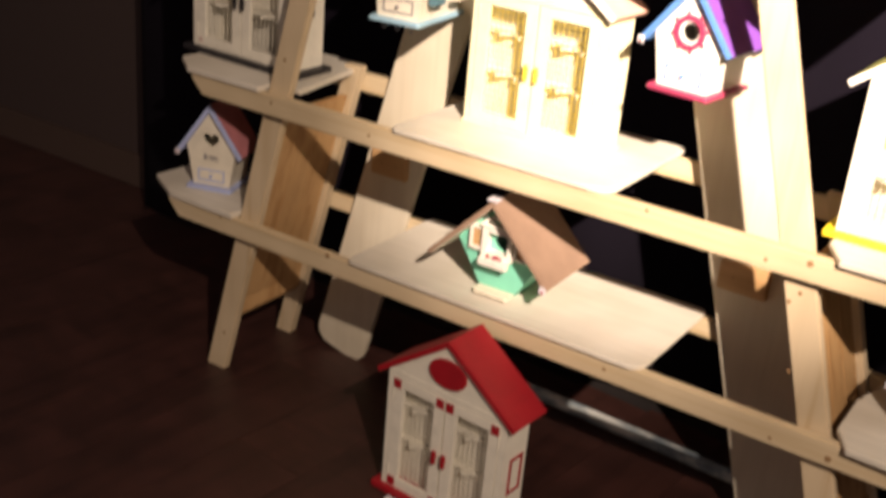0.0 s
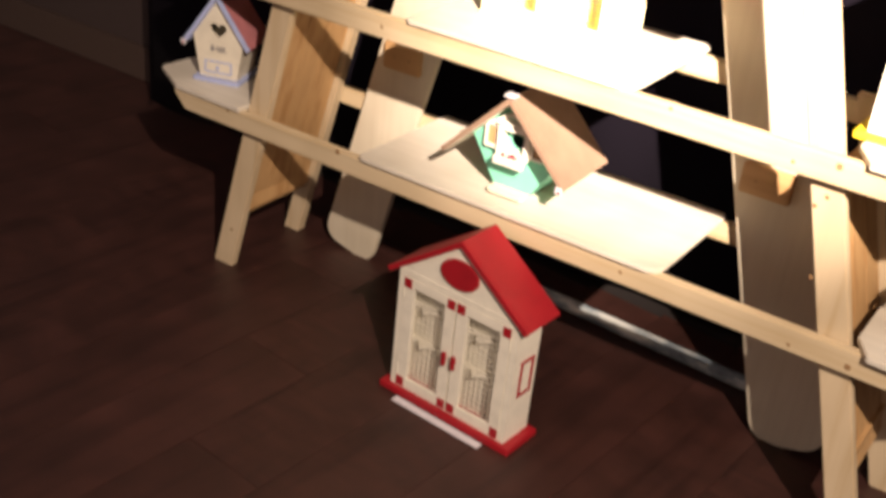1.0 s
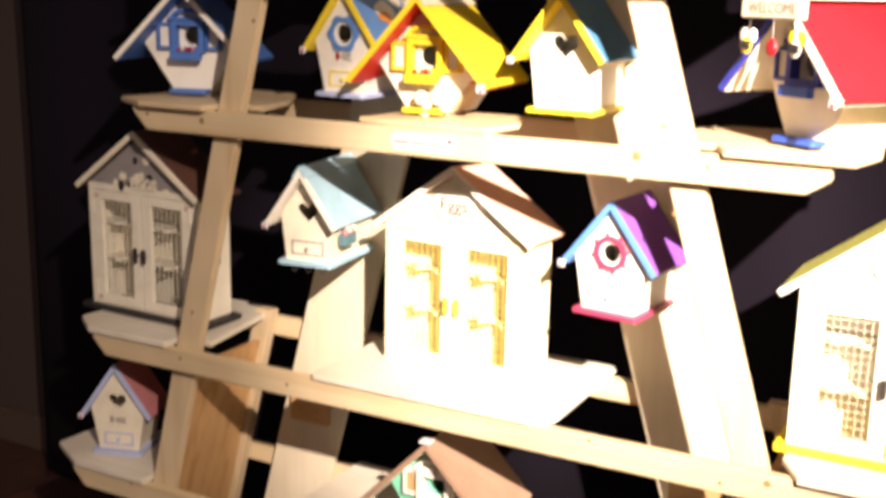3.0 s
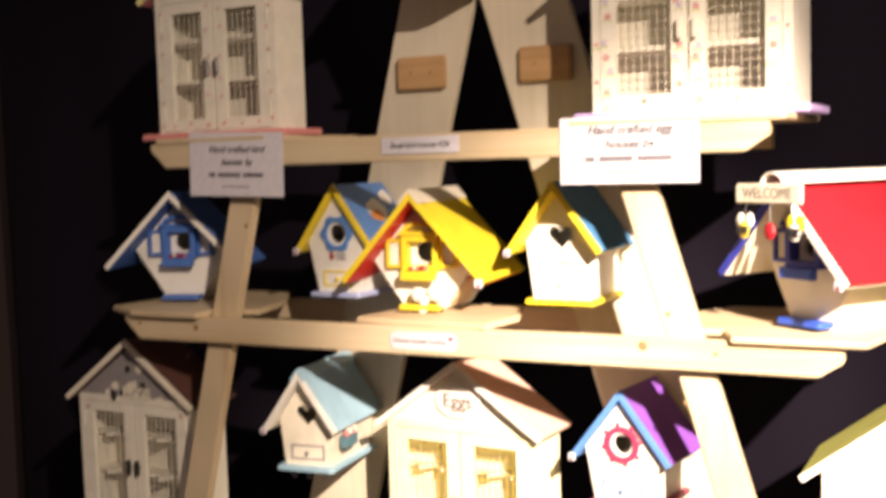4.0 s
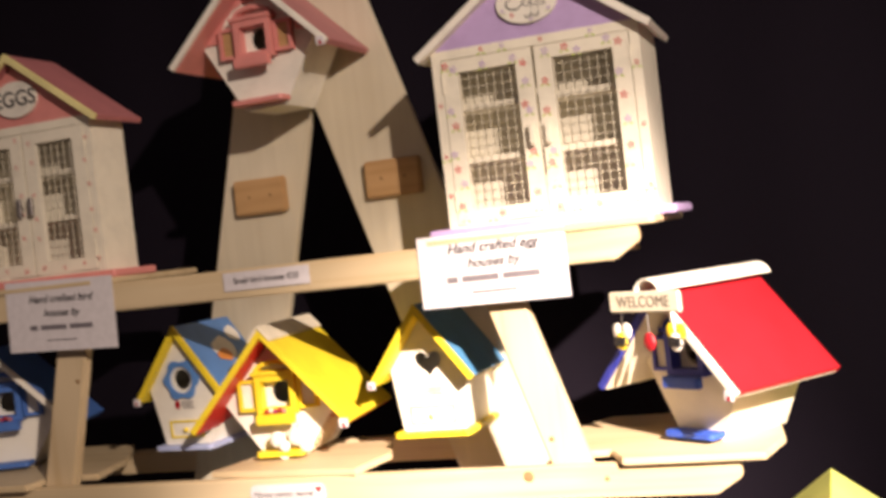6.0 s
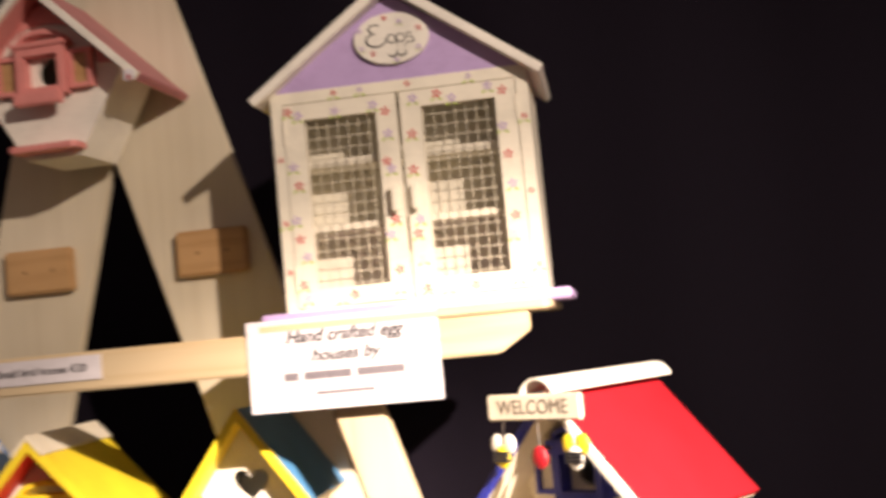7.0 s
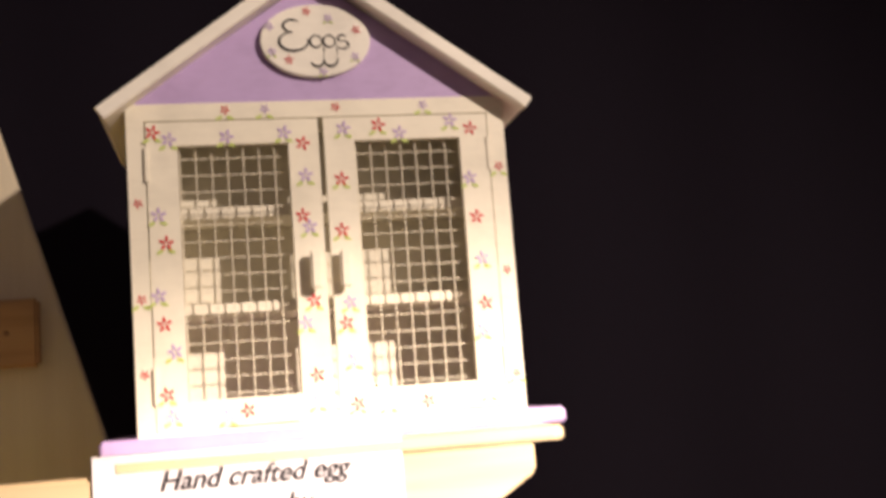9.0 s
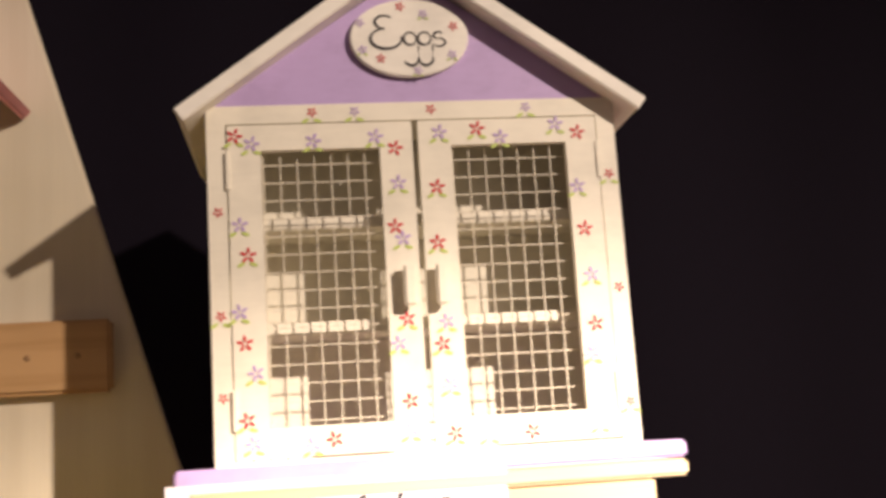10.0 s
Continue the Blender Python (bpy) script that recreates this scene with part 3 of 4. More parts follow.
def egg_house(m, label, w, h, ze, we, za, d, body, gable, rim, roof_top, base, wire, text, text_mat, flowers=None, door_trim=None, oval=WHITE, handles=STEEL, corner=None, base_t=0.012, ridge=None, oval_z=None, text_size=0.03, lip=0.034, ov=0.016, knob=False, false_back_y=0.078, scallops=0, inner=None):
    """An egg cupboard: two doors with wire windows, shelves inside, a gable with an oval plate, a base board."""
    ob = empty("egg_house", m, label, "egg cupboard", "painted egg cupboards")
    h0 = base_t
    inner = inner or body
    part("base_board", flat_prism(rounded(-w / 2 - lip, w / 2 + lip, -0.65 * lip, d + 0.01, [0.004] * 4), 0, base_t, 0.002), base, ob)
    # open-fronted box, with an added false back well forward to place the lit patches
    t = 0.009
    yi = min(d - 0.004, false_back_y)
    for x in (-w / 2, w / 2 - t):
        part("side_wall", box(x, x + t, 0.006, d, h0, h, 0), body, ob)
    part("inner_back", box(-w / 2 + t, w / 2 - t, yi - 0.004, yi, h0, h - t, 0), inner, ob)
    part("back_wall", box(-w / 2 + t, w / 2 - t, d - 0.003, d, h0, h, 0), body, ob)
    part("top_panel", box(-w / 2 + t, w / 2 - t, 0.006, d - 0.003, h - t, h, 0), body, ob)
    fw, top = 0.0135, 0.0135
    part("face_frame", prism([(-w / 2, h0), (w / 2, h0), (w / 2, h), (-w / 2, h)], 0.0, 0.006, 0.0, [[(-w / 2 + fw, h0 + 0.003), (w / 2 - fw, h0 + 0.003), (w / 2 - fw, h - top), (-w / 2 + fw, h - top)]]), body, ob)
    # shelves inside
    hh = h - h0
    for f in (0.375, 0.675):
        if scallops:
            xs = [-w / 2 + t + 0.001 + (w - 2 * t - 0.002) * k / 72 for k in range(73)]
            edge = [(x, 0.011 + 0.020 * abs(math.sin(math.pi * scallops * k / 72))) for k, x in enumerate(xs)]
            part("inner_shelf", flat_prism(edge + [(xs[-1], yi - 0.004), (xs[0], yi - 0.004)], h0 + hh * f - 0.005, h0 + hh * f + 0.001, 0), inner, ob)
            continue
        part("inner_shelf", box(-w / 2 + t + 0.001, w / 2 - t - 0.001, 0.016, yi - 0.004, h0 + hh * f - 0.006, h0 + hh * f + 0.003, 0.001), body, ob)
    # doors
    z0, z1 = h0 + 0.0045, h - top - 0.0015
    for s in (-1, 1):
        xa, xb = (-w / 2 + fw + 0.0012, -0.0022) if s < 0 else (0.0022, w / 2 - fw - 0.0012)
        st_in = 0.0240
        st_out = 0.0235
        wa, wb_ = (xa + st_out, xb - st_in) if s < 0 else (xa + st_in, xb - st_out)
        wz0, wz1 = z0 + 0.0205, z1 - 0.0190
        door = part("door", prism([(xa, z0), (xb, z0), (xb, z1), (xa, z1)], -0.0015, 0.0055, 0.0, [[(wa, wz0), (wb_, wz0), (wb_, wz1), (wa, wz1)]]), body, ob)
        bm = bmesh.new()
        r = 0.00040
        n = int((wb_ - wa) / 0.0127) + 1
        for i in range(n + 1):
            x = wa + (wb_ - wa) * (i + 0.1) / n
            add_box(bm, x - r, x + r, 0.0060, 0.0071, wz0 - 0.004, wz1 + 0.004)
        nz = int((wz1 - wz0) / 0.0127)
        for i in range(nz + 1):
            z = wz0 + (wz1 - wz0) * (i + 0.3) / nz
            add_box(bm, wa - 0.004, wb_ + 0.004, 0.0071, 0.0081, z - r, z + r)
        part("wire_mesh", bm, wire, door)
        xk = -0.0105 if s < 0 else 0.0125
        zk = h0 + hh * 0.46
        hd = part("handle", box(xk - 0.0045, xk + 0.0045, -0.014, -0.0075, zk - 0.014, zk + 0.016, 0.0015), handles, door)
        part("handle_post", rod((xk, -0.009, zk), (xk, -0.001, zk), 0.0018), handles, hd)
        xh = xa if s < 0 else xb
        for f in (0.14, 0.86):
            part("hinge", box(xh - 0.0018, xh + 0.0018, -0.0028, -0.0002, z0 + (z1 - z0) * f - 0.014, z0 + (z1 - z0) * f + 0.014, 0.0006), body, door)
        if corner:
            for cx, cz in ((xa + 0.010, z1 - 0.012), (xb - 0.009, z1 - 0.012), (xa + 0.010, z0 + 0.010), (xb - 0.009, z0 + 0.010)):
                if corner == "square" or (cx < -0.05 or cx > 0.05):
                    if corner == "square":
                        part("corner_patch", box(cx - 0.0095, cx + 0.0085, -0.0026, -0.0016, cz - 0.010, cz + 0.010, 0), RED, door)
                    else:
                        flower(cx, -0.0016, cz, 0.006, RED, door)
    # gable front, back and roof
    gz = za - 0.014
    hw = w / 2 - 0.002
    slope = (za - ze) / (we / 2)
    zb = gz - slope * hw
    zb = max(zb, h - 0.002)
    for ya, yb in ((0.001, 0.008), (d - 0.010, d - 0.003)):
        part("gable", prism([(-hw, h), (hw, h), (hw, zb + 0.001), (0, gz), (-hw, zb + 0.001)], ya, yb), gable, ob)
    rf = empty_part("roof", ob, (0, -ov, 0))
    roof(rf, we, ze, za, d + ov + 0.019, 0.0095, roof_top, rim, None, ridge, 0.018)
    if knob:
        part("ridge_knob", box(-0.011, 0.011, -ov - 0.007, -ov + 0.014, za + 0.001, za + 0.012, 0.002), rim, ob)
    if oval:
        oz = oval_z or h + (gz - h) * 0.42
        ov = part("oval_plate", prism(ring(0, oz, 0.044, 0.030, 40), -0.005, 0.0008, 0.0008), oval, ob)
        if text == "script":
            script_eggs(ov, oz)
        elif text:
            lettering(text, text_size, pose(0, -0.0055, oz), text_mat, ov, bold=0.0003)
    return ob


def stroke(bm, cx, cz, rx, rz, a0, a1, y, w=0.0008, n=16):
    """A brushed arc: centre, radii, start and end angle in degrees."""
    prev = None
    for i in range(n + 1):
        a = radians(a0 + (a1 - a0) * i / n)
        k = w * (0.55 + 0.75 * math.sin(math.pi * i / n))
        c, t = Vector((cx + rx * math.cos(a), cz + rz * math.sin(a))), Vector((rx * math.cos(a), rz * math.sin(a))).normalized()
        cur = [bm.verts.new((c.x + e * t.x * k, y, c.y + e * t.y * k)) for e in (-1, 1)]
        if prev:
            bm.faces.new((prev[0], prev[1], cur[1], cur[0]))
        prev = cur


def script_eggs(parent, oz):
    """The word Eggs in looping brush script, with small flowers round it."""
    bm = bmesh.new()
    y = -0.0056
    stroke(bm, -0.0183, oz + 0.0122, 0.0068, 0.0050, 40, 275, y)
    stroke(bm, -0.0173, oz - 0.0007, 0.0116, 0.0078, 92, 372, y, 0.0009, 24)
    for x in (0.0004, 0.0110):
        stroke(bm, x, oz - 0.0011, 0.0047, 0.0049, 20, 385, y, 0.0006, 22)
        stroke(bm, x + 0.0004, oz - 0.0162, 0.0054, 0.0056, 10, -160, y)
        stroke(bm, x + 0.0052, oz - 0.0080, 0.0006, 0.0090, 80, -90, y, 0.0006)
    stroke(bm, 0.0216, oz + 0.0012, 0.0036, 0.0026, 30, 265, y, 0.0006)
    stroke(bm, 0.0220, oz - 0.0042, 0.0044, 0.0032, 95, -150, y, 0.0006)
    bm2 = part("lettering", bm, INK, parent)
    for i, (dx, dz) in enumerate(((-0.006, 0.024), (0.011, 0.018), (0.033, 0.008), (-0.035, -0.009), (-0.022, -0.016), (0.005, -0.026), (-0.036, 0.012), (0.031, -0.014))):
        flower(dx, -0.0052, oz + dz, 0.0036, (CRIMSON, LILAC)[i % 2] if i < 6 else LILAC, parent, i)
        if i % 2:
            leaves(dx, -0.0052, oz + dz, 0.0030, parent)
    return bm2


def empty_part(name, parent, loc):
    """The carrier of a thing's roof parts."""
    e = new(name)
    e.parent = parent
    e.location = loc
    return e


# --- top level
purple = egg_house(pose(0.35, 0.0, 1.508), "cream egg cupboard with lilac gable and painted flowers", 0.30, 0.268, 0.261, 0.340, 0.383, 0.15, IVORY, LILAC, WHITE, WHITE, LILAC, WIRE, "script", INK, oval_z=0.316, handles=IVORY, lip=0.027, knob=True)
RED_FLOWERS = [(-0.13, 0.245), (-0.015, 0.233), (0.046, 0.246), (0.121, 0.241), (0.014, 0.203), (0.121, 0.168), (-0.123, 0.158), (-0.018, 0.175), (0.012, 0.162), (-0.127, 0.096), (-0.013, 0.108), (0.123, 0.098), (0.011, 0.089),
               (-0.014, 0.05), (-0.127, 0.043), (-0.068, 0.027), (0.016, 0.026), (0.071, 0.024), (0.144, 0.041), (-0.143, 0.19), (-0.143, 0.116), (-0.143, 0.059), (0.143, 0.209), (0.143, 0.124), (-0.074, 0.262), (0.013, 0.262)]
LILAC_FLOWERS = [(-0.074, 0.24), (-0.118, 0.239), (-0.029, 0.242), (0.018, 0.244), (0.105, 0.248), (0.063, 0.239), (-0.014, 0.207), (-0.128, 0.18), (-0.013, 0.166), (0.118, 0.2), (0.123, 0.134), (-0.13, 0.118), (-0.02, 0.091),
                 (0.015, 0.105), (-0.12, 0.075), (-0.123, 0.027), (-0.083, 0.024), (-0.015, 0.03), (0.04, 0.025), (0.12, 0.028), (0.119, 0.077), (0.015, 0.06), (-0.043, 0.262), (0.084, 0.262)]
for flowers, mat in ((RED_FLOWERS, CRIMSON), (LILAC_FLOWERS, LILAC)):
    for i, (x, z) in enumerate(flowers):
        edge = abs(x) > 0.137 or z > 0.255
        y = -0.0001 if edge else -0.0016
        flower(x, y, z, 0.0038 if edge else 0.0058, mat, purple, i * 1.3)
        if mat is LILAC or i % 2 == 0:
            leaves(x, y, z, 0.0054, purple)
pinkegg = egg_house(pose(-0.528, 0.003, 1.508, 0, 0, -2.2), "cream egg cupboard with pink gable and tiled pink roof", 0.278, 0.266, 0.260, 0.334, 0.383, 0.085, IVORY, SALMON, PALE_YELLOW, PINK, SALMON, WIRE, "EGGS", INK, text_size=0.036, lip=0.03)
rnd = random.Random(4)
for x in (-0.126, -0.014, 0.014, 0.126):
    for k in range(6):
        flower(x + rnd.uniform(-0.004, 0.004), -0.0016, 0.032 + 0.041 * k + rnd.uniform(-0.008, 0.008), 0.0042, SALMON, pinkegg, k)
for k in range(6):
    flower(-0.10 + 0.04 * k, -0.0016, 0.024 + 0.004 * (k % 2), 0.0042, SALMON, pinkegg, k)
diamond_house(pose(-0.108, 0.026, 1.747, 0, 0, -2.5), "white and pink bird house fixed to the top boards", 0.075, 0.284, 0.082, 0.219, 0.150, WHITE, SALMON, WHITE, PINK, SALMON, SALMON, o=0.042, lining=SALMON, blossoms=False, win_dz=-0.014, panel=PINE_BLOCK, infill=True)

# --- third level
diamond_house(pose(-0.641, -0.008, TOP[3] + 0.010, 0, 0, 17), "blue and white bird house with silver edged roof", 0.062, 0.272, 0.074, 0.214, 0.150, WHITE, BLUE, WHITE, BLUE, BLUE, BLUE, o=0.055, lining=BLUE)
blue_tall = tall_house(pose(-0.295, 0.022, 1.218, 0, 0, -3), "white bird house with yellow edged blue roof", 0.085, 0.167, 0.085, 0.200, 0.160, WHITE, YELLOW, MID_BLUE, POWDER, "circle", 0.112, 0.0165, YELLOW, MID_BLUE, spokes=False, plate=RED)
def roof_patch(parent, we, ze, za, u, y, ru, ry, mat):
    """A brushed patch on the right roof slab: u from ridge to eave."""
    side = Vector((we / 2, 0, ze - za))
    up = Vector((za - ze, 0, we / 2)).normalized()
    c = Vector((0, y, za)) + side * u + up * 0.0009
    bm = bmesh.new()
    bm.faces.new([bm.verts.new(c + side.normalized() * (ru * math.cos(a) * (1 + 0.18 * math.sin(3 * a))) + Vector((0, ry * math.sin(a), 0))) for a in (k * math.pi / 9 for k in range(18))])
    return part("painted_patch", bm, mat, parent)


roof_patch(blue_tall, 0.167, 0.085, 0.200, 0.42, 0.085, 0.022, 0.030, WHITE)
roof_patch(blue_tall, 0.167, 0.0855, 0.2006, 0.52, 0.075, 0.012, 0.020, ORANGE)
roof_patch(blue_tall, 0.167, 0.085, 0.200, 0.25, 0.135, 0.016, 0.018, WHITE)
yellow = diamond_house(pose(-0.115, -0.026, TOP[3] + 0.010, 0, 0, 5), "bright yellow bird house with red lined roof", 0.064, 0.262, 0.059, 0.206, 0.215, WHITE, RED, YELLOW, YELLOW, YELLOW, YELLOW, o=0.055, ridge=CREAM, lining=SCARLET)
bow = part("white_bow", ball((0.010, 0.026, 0.022), 0.009), WHITE, yellow, "white ribbon bow")
for dx, dz, rr in ((-0.012, 0.010, 0.013), (0.020, 0.014, 0.015), (-0.004, -0.012, 0.010), (0.030, 0.024, 0.012), (0.034, 0.000, 0.012)):
    part("bow_loop", ball((0.010 + dx, 0.030, 0.022 + dz), rr, 0.5), WHITE, bow)
for k in range(6):
    part("reed", rod((0.0425 + 0.0064 * k, 0.058, 0.012 + 0.0085 * k), (0.0425 + 0.0064 * k, 0.140, 0.012 + 0.0085 * k), 0.0042, 8), PINE_X, yellow)
tall_house(pose(0.127, 0.004, 1.216, 0, 0, -0.7), "white bird house with yellow edges and heart hole", 0.098, 0.162, 0.090, 0.201, 0.170, WHITE, YELLOW, SEA, YELLOW, "heart", 0.108, 0.0235, PALE_YELLOW, None, plate=PALE_BLUE, o=0.034)
welcome = diamond_house(pose(0.487, -0.044, TOP[3] + 0.010, 0, 0, -36), "white and navy bird house with red felt roof", 0.070, 0.250, 0.079, 0.214, 0.208, CREAM, NAVY, (NAVY, WHITE), RED, NAVY, ROYAL, o=0.062, ridge=WHITE, lining=CREAM, sill=ROYAL, blossoms=False, roll=0.024)
sign = part("welcome_sign", box(-0.064, 0.064, -0.022, -0.015, 0.184, 0.212, 0.002), CREAM, welcome, "small cream sign with dark letters")
lettering("WELCOME", 0.0215, pose(0, -0.0224, 0.198), plain("sign_ink", (0.20, 0.165, 0.13), 0.7), sign, spacing=1.02, width=0.92)
for bx, bz, wing, body in ((-0.049, 0.153, WHITE, YELLOW), (0.003, 0.153, RED, RED), (0.050, 0.153, YELLOW, WHITE)):
    charm = part("hanging_charm", ball((bx, -0.020, bz - 0.008), 0.0105, 0.5, 1.2), body, sign)
    part("string", rod((bx, -0.019, bz + 0.004), (bx * 0.9, -0.019, 0.186), 0.0007, 6), STEEL, charm)
    if body is not RED:
        for dx in (-0.0065, 0.0065):
            part("wing", ball((bx + dx * 1.3, -0.0175, bz + 0.006), 0.0095, 0.35, 1.15), wing, charm)
        for k in (-1, 0, 1):
            part("stripe", box(bx - 0.0098, bx + 0.0098, -0.0258, -0.0150, bz - 0.009 + 0.0042 * k, bz - 0.0052 + 0.0042 * k, 0.0004), BLACK, charm)

# --- second level
black = egg_house(pose(-0.783, 0.022, TOP[2] + 0.012, 0, 0, -2.4), "cream egg cupboard with black base and grey gable", 0.300, 0.274, 0.270, 0.338, 0.392, 0.098, IVORY, GREY, CREAM, DARK_BROWN, BLACK, WIRE, "", INK, corner="dot", oval=None, handles=BLACK, lip=0.022, scallops=6)
lettering("EGGS", 0.030, pose(0.012, -0.003, 0.282), CREAM, black, "raised_lettering", bold=0.0016)
rnd = random.Random(7)
for k in range(11):
    x = rnd.uniform(-0.075, 0.075)
    z = rnd.uniform(0.270, 0.352 - abs(x) * 0.85)
    part("painted_patch", prism(ring(x, z, rnd.uniform(0.006, 0.013), rnd.uniform(0.006, 0.014), 9), -0.0002, 0.0008), (CREAM, BLACK)[k % 3 == 0], black)
part("side_handle", ball((0.151, 0.050, 0.135), 0.015, 0.6, 1.1), BLACK, black)
heart_house = tall_house(pose(-0.355, -0.022, 0.902, 0, 0, 6), "white bird house with pale blue roof and heart hole", 0.091, 0.147, 0.080, 0.185, 0.205, CREAM, WHITE, PALE_BLUE, PALE_BLUE, "heart", 0.098, 0.0225, GREY, None, ridge=PALE_BLUE, o=0.028)
for x in (-0.03, 0.0, 0.03):
    bm = bmesh.new()
    stroke(bm, x, -0.009, 0.005, 0.006, 160, 380, 0.03, 0.0012, 10)
    part("cup_hook", bm, STEEL, heart_house)
planter = part("side_planter", box(0.058, 0.074, 0.04, 0.085, 0.040, 0.062, 0.002), DARK_TEAL, heart_house)
for k in range(4):
    part("blossom", ball((0.070, 0.045 + 0.011 * k, 0.066 + 0.003 * (k % 2)), 0.0065), (PINK, CREAM)[k % 2], planter)
egg2 = egg_house(pose(-0.072, 0.050, TOP[2] + 0.010, 0, 0, -3), "pale yellow egg cupboard with yellow wire and peach roof", 0.294, 0.272, 0.266, 0.328, 0.384, 0.092, BUTTER, IVORY, WHITE, PEACH, BUTTER, BRASS_WIRE, "Eggs", plain("brown_ink", (0.06, 0.02, 0.018), 0.7), handles=BRASS_WIRE, base_t=0.006, lip=0.006, text_size=0.034, false_back_y=0.055, scallops=6, inner=IVORY)
tall_house(pose(0.228, 0.016, 0.890, 0, 0, -7), "white bird house with blue edged purple roof", 0.096, 0.171, 0.084, 0.194, 0.148, WHITE, MID_BLUE, PURPLE, MAROON, "circle", 0.106, 0.0155, MID_BLUE, MAROON)
righteggs = egg_house(pose(0.680, 0.0, TOP[2] + 0.012), "white egg cupboard with lime roof and yellow base", 0.285, 0.262, 0.256, 0.345, 0.385, 0.15, IVORY, WHITE, WHITE, LIME, YELLOW, WIRE, "", INK, lip=0.018, scallops=6)

# --- first level and floor
tall_house(pose(-0.842, -0.015, TOP[1] + 0.012, 0, 0, 18), "cream bird house with pale blue and pink roof", 0.089, 0.160, 0.088, 0.203, 0.11, CREAM, POWDER, PINK, POWDER, "heart", 0.115, 0.021, POWDER, None, plate=GREY)
mint = diamond_house(pose(-0.061, -0.064, TOP[1] + 0.010, 0, 0, 1), "mint green bird house with taupe roof", 0.064, 0.270, 0.073, 0.213, 0.176, MINT, CREAM, TAUPE, TAUPE, WHITE, CREAM, o=0.050, lining=CREAM, panel=PINE_BLOCK)
part("apex_tag", box(-0.010, 0.012, -0.009, 0.012, 0.2145, 0.2185, 0.001), PAPER, mint, "small white tag over the ridge")
tall_house(pose(0.755, 0.0, TOP[1] + 0.012, 0, 0, -5), "white bird house with pale blue roof", 0.09, 0.16, 0.085, 0.198, 0.12, WHITE, PALE_BLUE, PALE_BLUE, POWDER, "circle", 0.112, 0.0155, POWDER, None)
red = egg_house(pose(-0.043, -0.195, 0.0, 0, 0, -4), "cream egg cupboard with red roof standing on the floor", 0.284, 0.283, 0.277, 0.332, 0.398, 0.078, IVORY, IVORY, RED, RED, RED, WIRE, "", INK, corner="square", oval=RED, handles=RED, oval_z=0.325, ov=0.006, lip=0.020, base_t=0.014, false_back_y=0.044, scallops=6)
side = frame_bm(-0.021, 0.021, 0.110, 0.190, 0.006, 0.0, 0.002)
bmesh.ops.rotate(side, cent=(0, 0, 0), matrix=Matrix.Rotation(radians(90), 3, "Z"), verts=side.verts)
bmesh.ops.translate(side, vec=(0.1442, 0.044, 0), verts=side.verts)
part("side_window", side, RED, red)

# --- papers and labels
def card(m, w, h, label, category, r=0.0, mat=PAPER):
    bm = prism(rounded(-w / 2, w / 2, -h / 2, h / 2, [r] * 4) if r else [(-w / 2, -h / 2), (w / 2, -h / 2), (w / 2, h / 2), (-w / 2, h / 2)], -0.0008, 0.0)
    ob = link_mesh(category.replace(" ", "_"), bm, mat)
    ob.matrix_basis = m
    return tagged(ob, label, category)


def bar(x0, x1, z0, z1, parent, mat=INK):
    return part("print_bar", box(x0, x1, -0.0013, -0.0009, z0, z1, 0), mat, parent)


PRINT = plain("grey_print", (0.16, 0.145, 0.165), 0.7)
TONER = plain("toner", (0.024, 0.022, 0.028), 0.8)
big = card(pose(0.281, -0.0835, 1.4625), 0.209, 0.098, "white printed card pinned to the top rail", "paper sign")
lettering("Hand crafted egg", 0.0185, pose(0.002, -0.0014, 0.029), TONER, big, shear=0.32, bold=0.00035)
lettering("houses by", 0.0185, pose(0.002, -0.0014, 0.008), TONER, big, shear=0.32, bold=0.00035)
for x0, x1 in ((-0.066, -0.050), (-0.044, 0.008), (0.014, 0.066)):
    bar(x0, x1, -0.0170, -0.0085, big, PRINT)
bar(-0.032, 0.032, -0.0335, -0.0300, big, PRINT)
small = card(pose(-0.424, -0.0835, 1.4585, 0, 1.5, 0), 0.200, 0.111, "white printed card pinned to the top rail", "paper sign")
lettering("Hand crafted bird", 0.0165, pose(0.002, -0.0014, 0.026), TONER, small, shear=0.32, bold=0.00025)
lettering("houses by", 0.0165, pose(0.002, -0.0014, 0.004), TONER, small, shear=0.32, bold=0.00025)
for x0, x1 in ((-0.058, -0.044), (-0.038, 0.010), (0.016, 0.058)):
    bar(x0, x1, -0.022, -0.0145, small, PRINT)
bar(-0.028, 0.028, -0.0395, -0.0375, small, PRINT)
price = card(pose(-0.061, -0.0835, 1.4805), 0.140, 0.027, "narrow white price label on the top rail", "price label")
lettering("Small bird houses €20", 0.0118, pose(0, -0.0014, 0), INK, price, bold=0.0001)
motto = card(pose(-0.066, -0.0835, 1.165), 0.122, 0.029, "white rounded motto label on the rail", "motto label", 0.011)
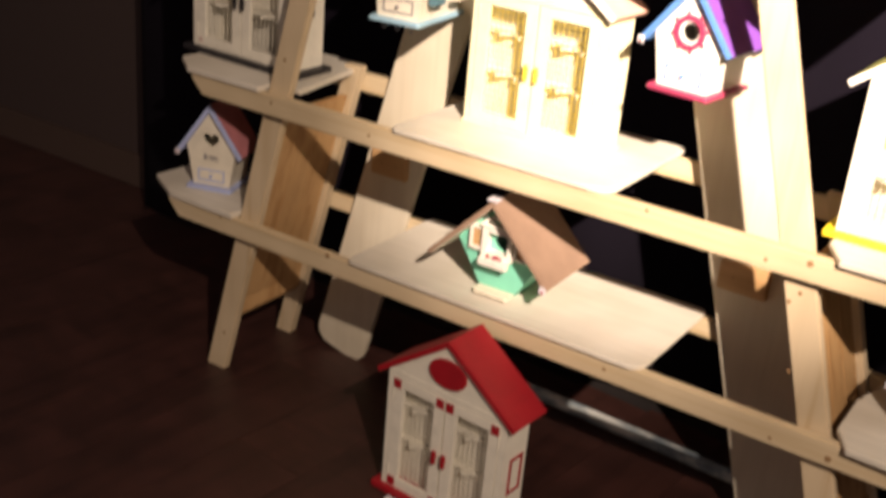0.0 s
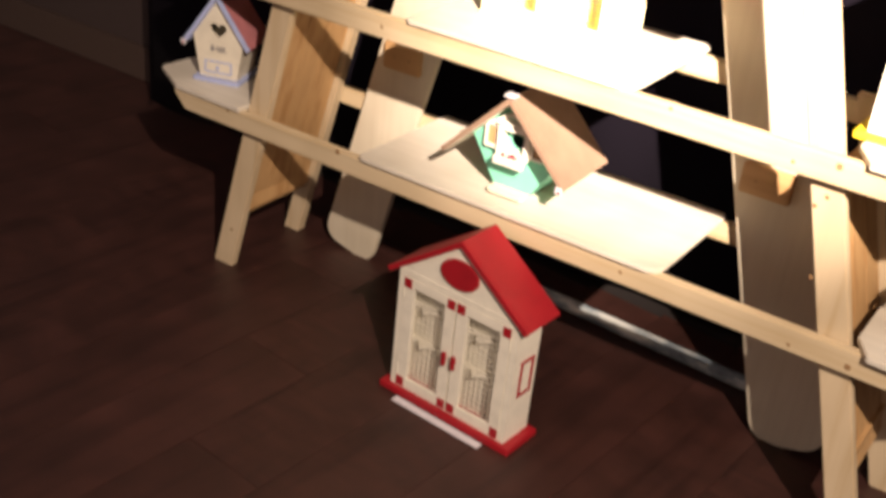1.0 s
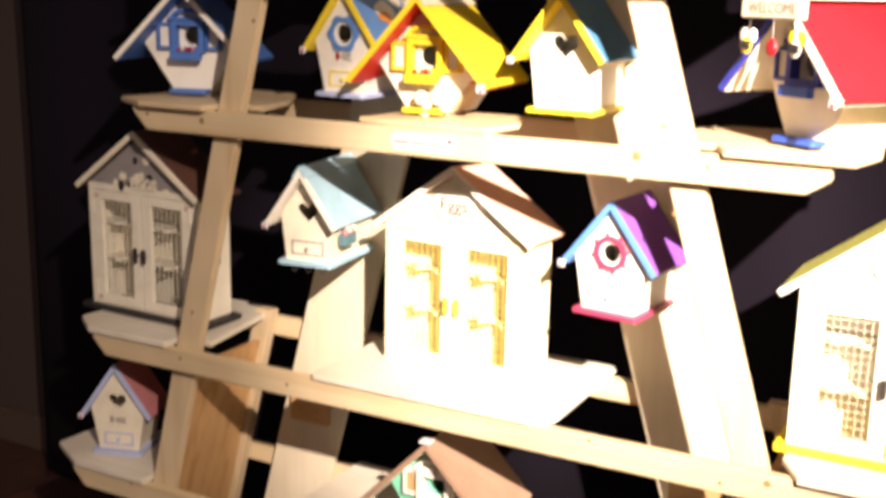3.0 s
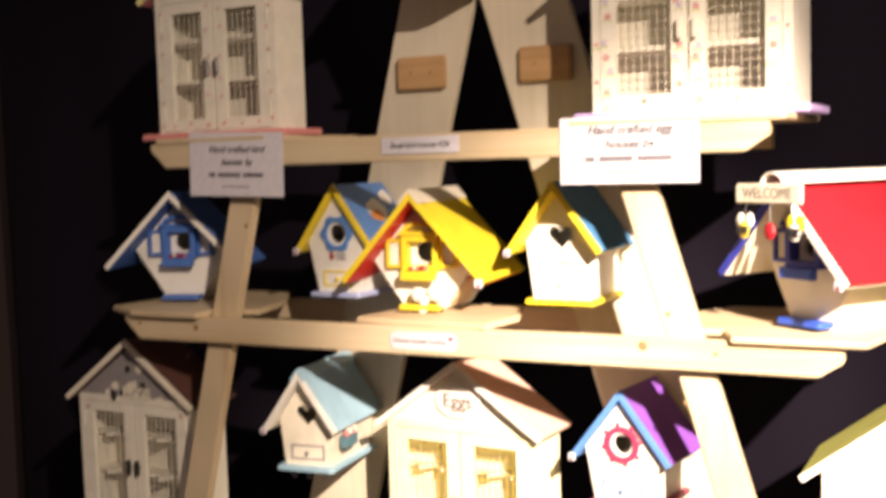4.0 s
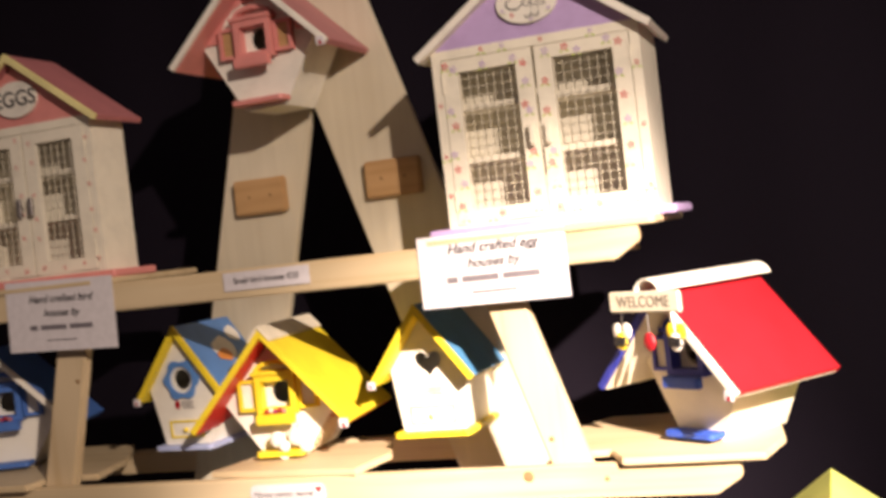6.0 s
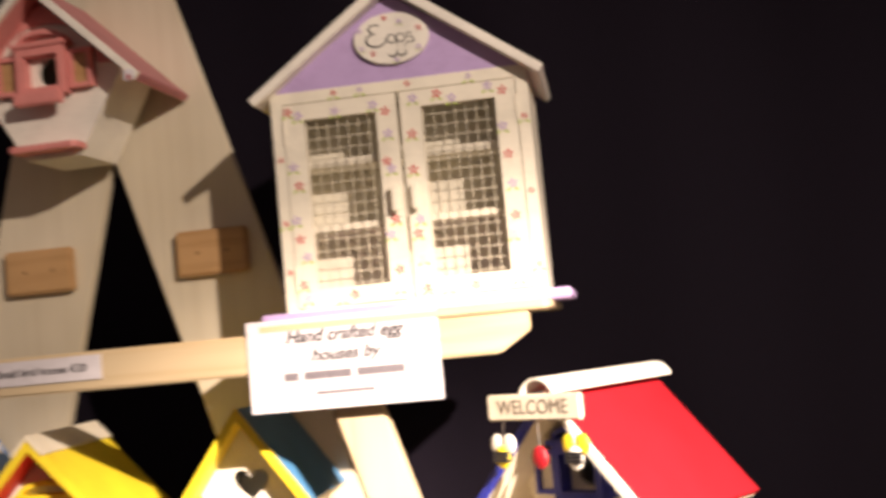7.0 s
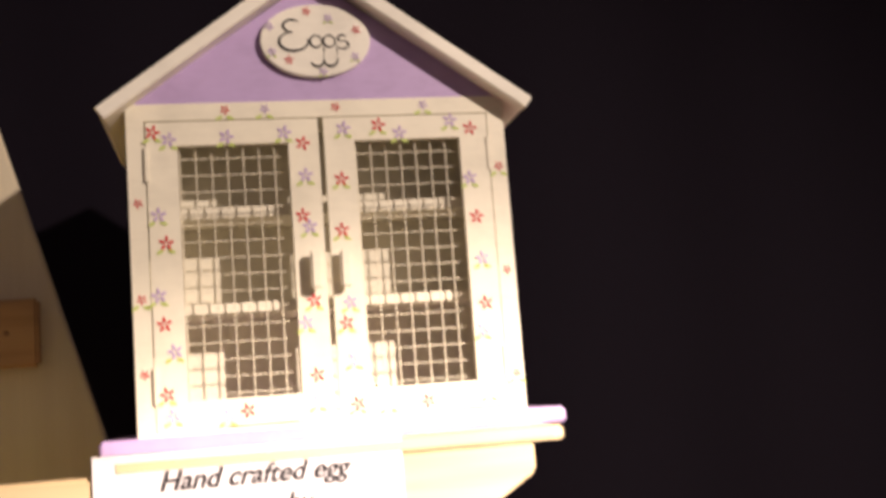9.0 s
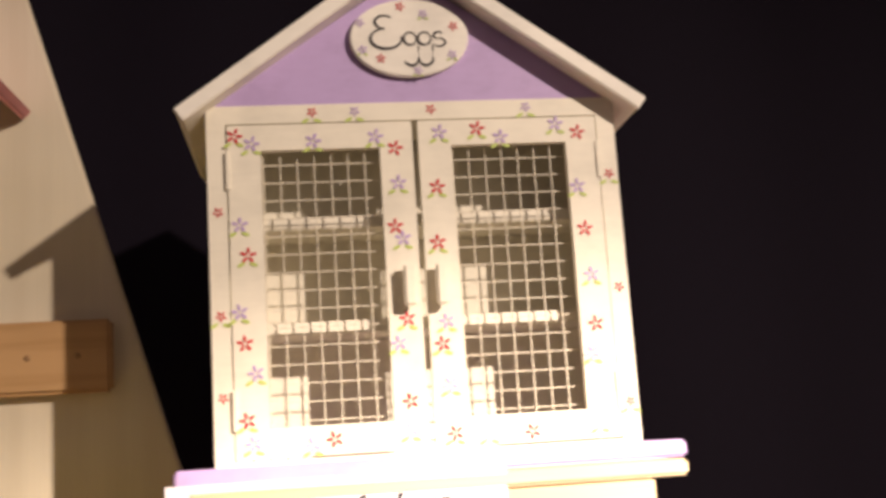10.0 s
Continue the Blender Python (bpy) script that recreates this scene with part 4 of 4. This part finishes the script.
lettering("Home sweet home", 0.0125, pose(-0.008, -0.0014, 0), INK, motto, shear=0.4)
part("red_heart", prism(heart(0.050, 0.005, 0.005), -0.0012, -0.0009), RED, motto)
strip = link_mesh("paper_strip", box(-0.108, 0.108, -0.009, 0.009, 0, 0.003, 0.001), PAPER)
strip.matrix_basis = pose(-0.046, -0.2205, 0.0005, 0, 0, -4)
tagged(strip, "white paper strip lying before the red cupboard", "paper strip")

# --- scuffed pole along the foot of the cloth
POLE, nt, bs = nodes_of("scuffed_paint")
no = link_noise(nt, 22.0, 6.0, (0.35, 1, 1), 0.65)
nt.links.new(ramp(nt, no.outputs["Fac"], [(0.36, (0.09, 0.11, 0.14)), (0.46, (0.26, 0.31, 0.33)), (0.58, (0.70, 0.72, 0.68))]), bs.inputs["Base Color"])
bs.inputs["Roughness"].default_value = 0.45
pole = link_mesh("floor_pole", rod((-0.75, 0, 0), (0.75, 0, 0), 0.016, 18), POLE)
pole.matrix_basis = pose(0.42, 0.316, 0.016, 0, 0, -2.0)
tagged(pole, "scuffed white painted pole lying on the floor", "pole")

# --- floorboards, running towards the cloth
FL_W, FL_L = 0.19, 3.4
bm = bmesh.new()
add_box(bm, -FL_W / 2 + 0.0005, FL_W / 2 - 0.0005, -FL_L / 2 + 0.001, FL_L / 2 - 0.001, -0.003, 0)
board_mesh = bpy.data.meshes.new("floorboard")
bm.to_mesh(board_mesh)
bm.free()
board_mesh.materials.append(FLOOR)
a = radians(-5.5)
for i in range(44):
    for j in range(4):
        along = -6.6 + FL_L * j + (0.9 if i % 2 else 0) + 0.6 * (i % 3)
        across = -4.2 + FL_W * i
        near, far = along - FL_L / 2, min(along + FL_L / 2, ((0.47 if across > -1.3 else 3.0) - across * math.sin(a)) / math.cos(a))
        if far - near < 0.05:
            continue
        along = (near + far) / 2
        ob = new("floorboard", board_mesh)
        ob.parent = floor
        ob.matrix_basis = pose(across * math.cos(a) - along * math.sin(a), across * math.sin(a) + along * math.cos(a), 0, 0, 0, -5.5) @ Matrix.Diagonal((1, (far - near) / FL_L, 1, 1))
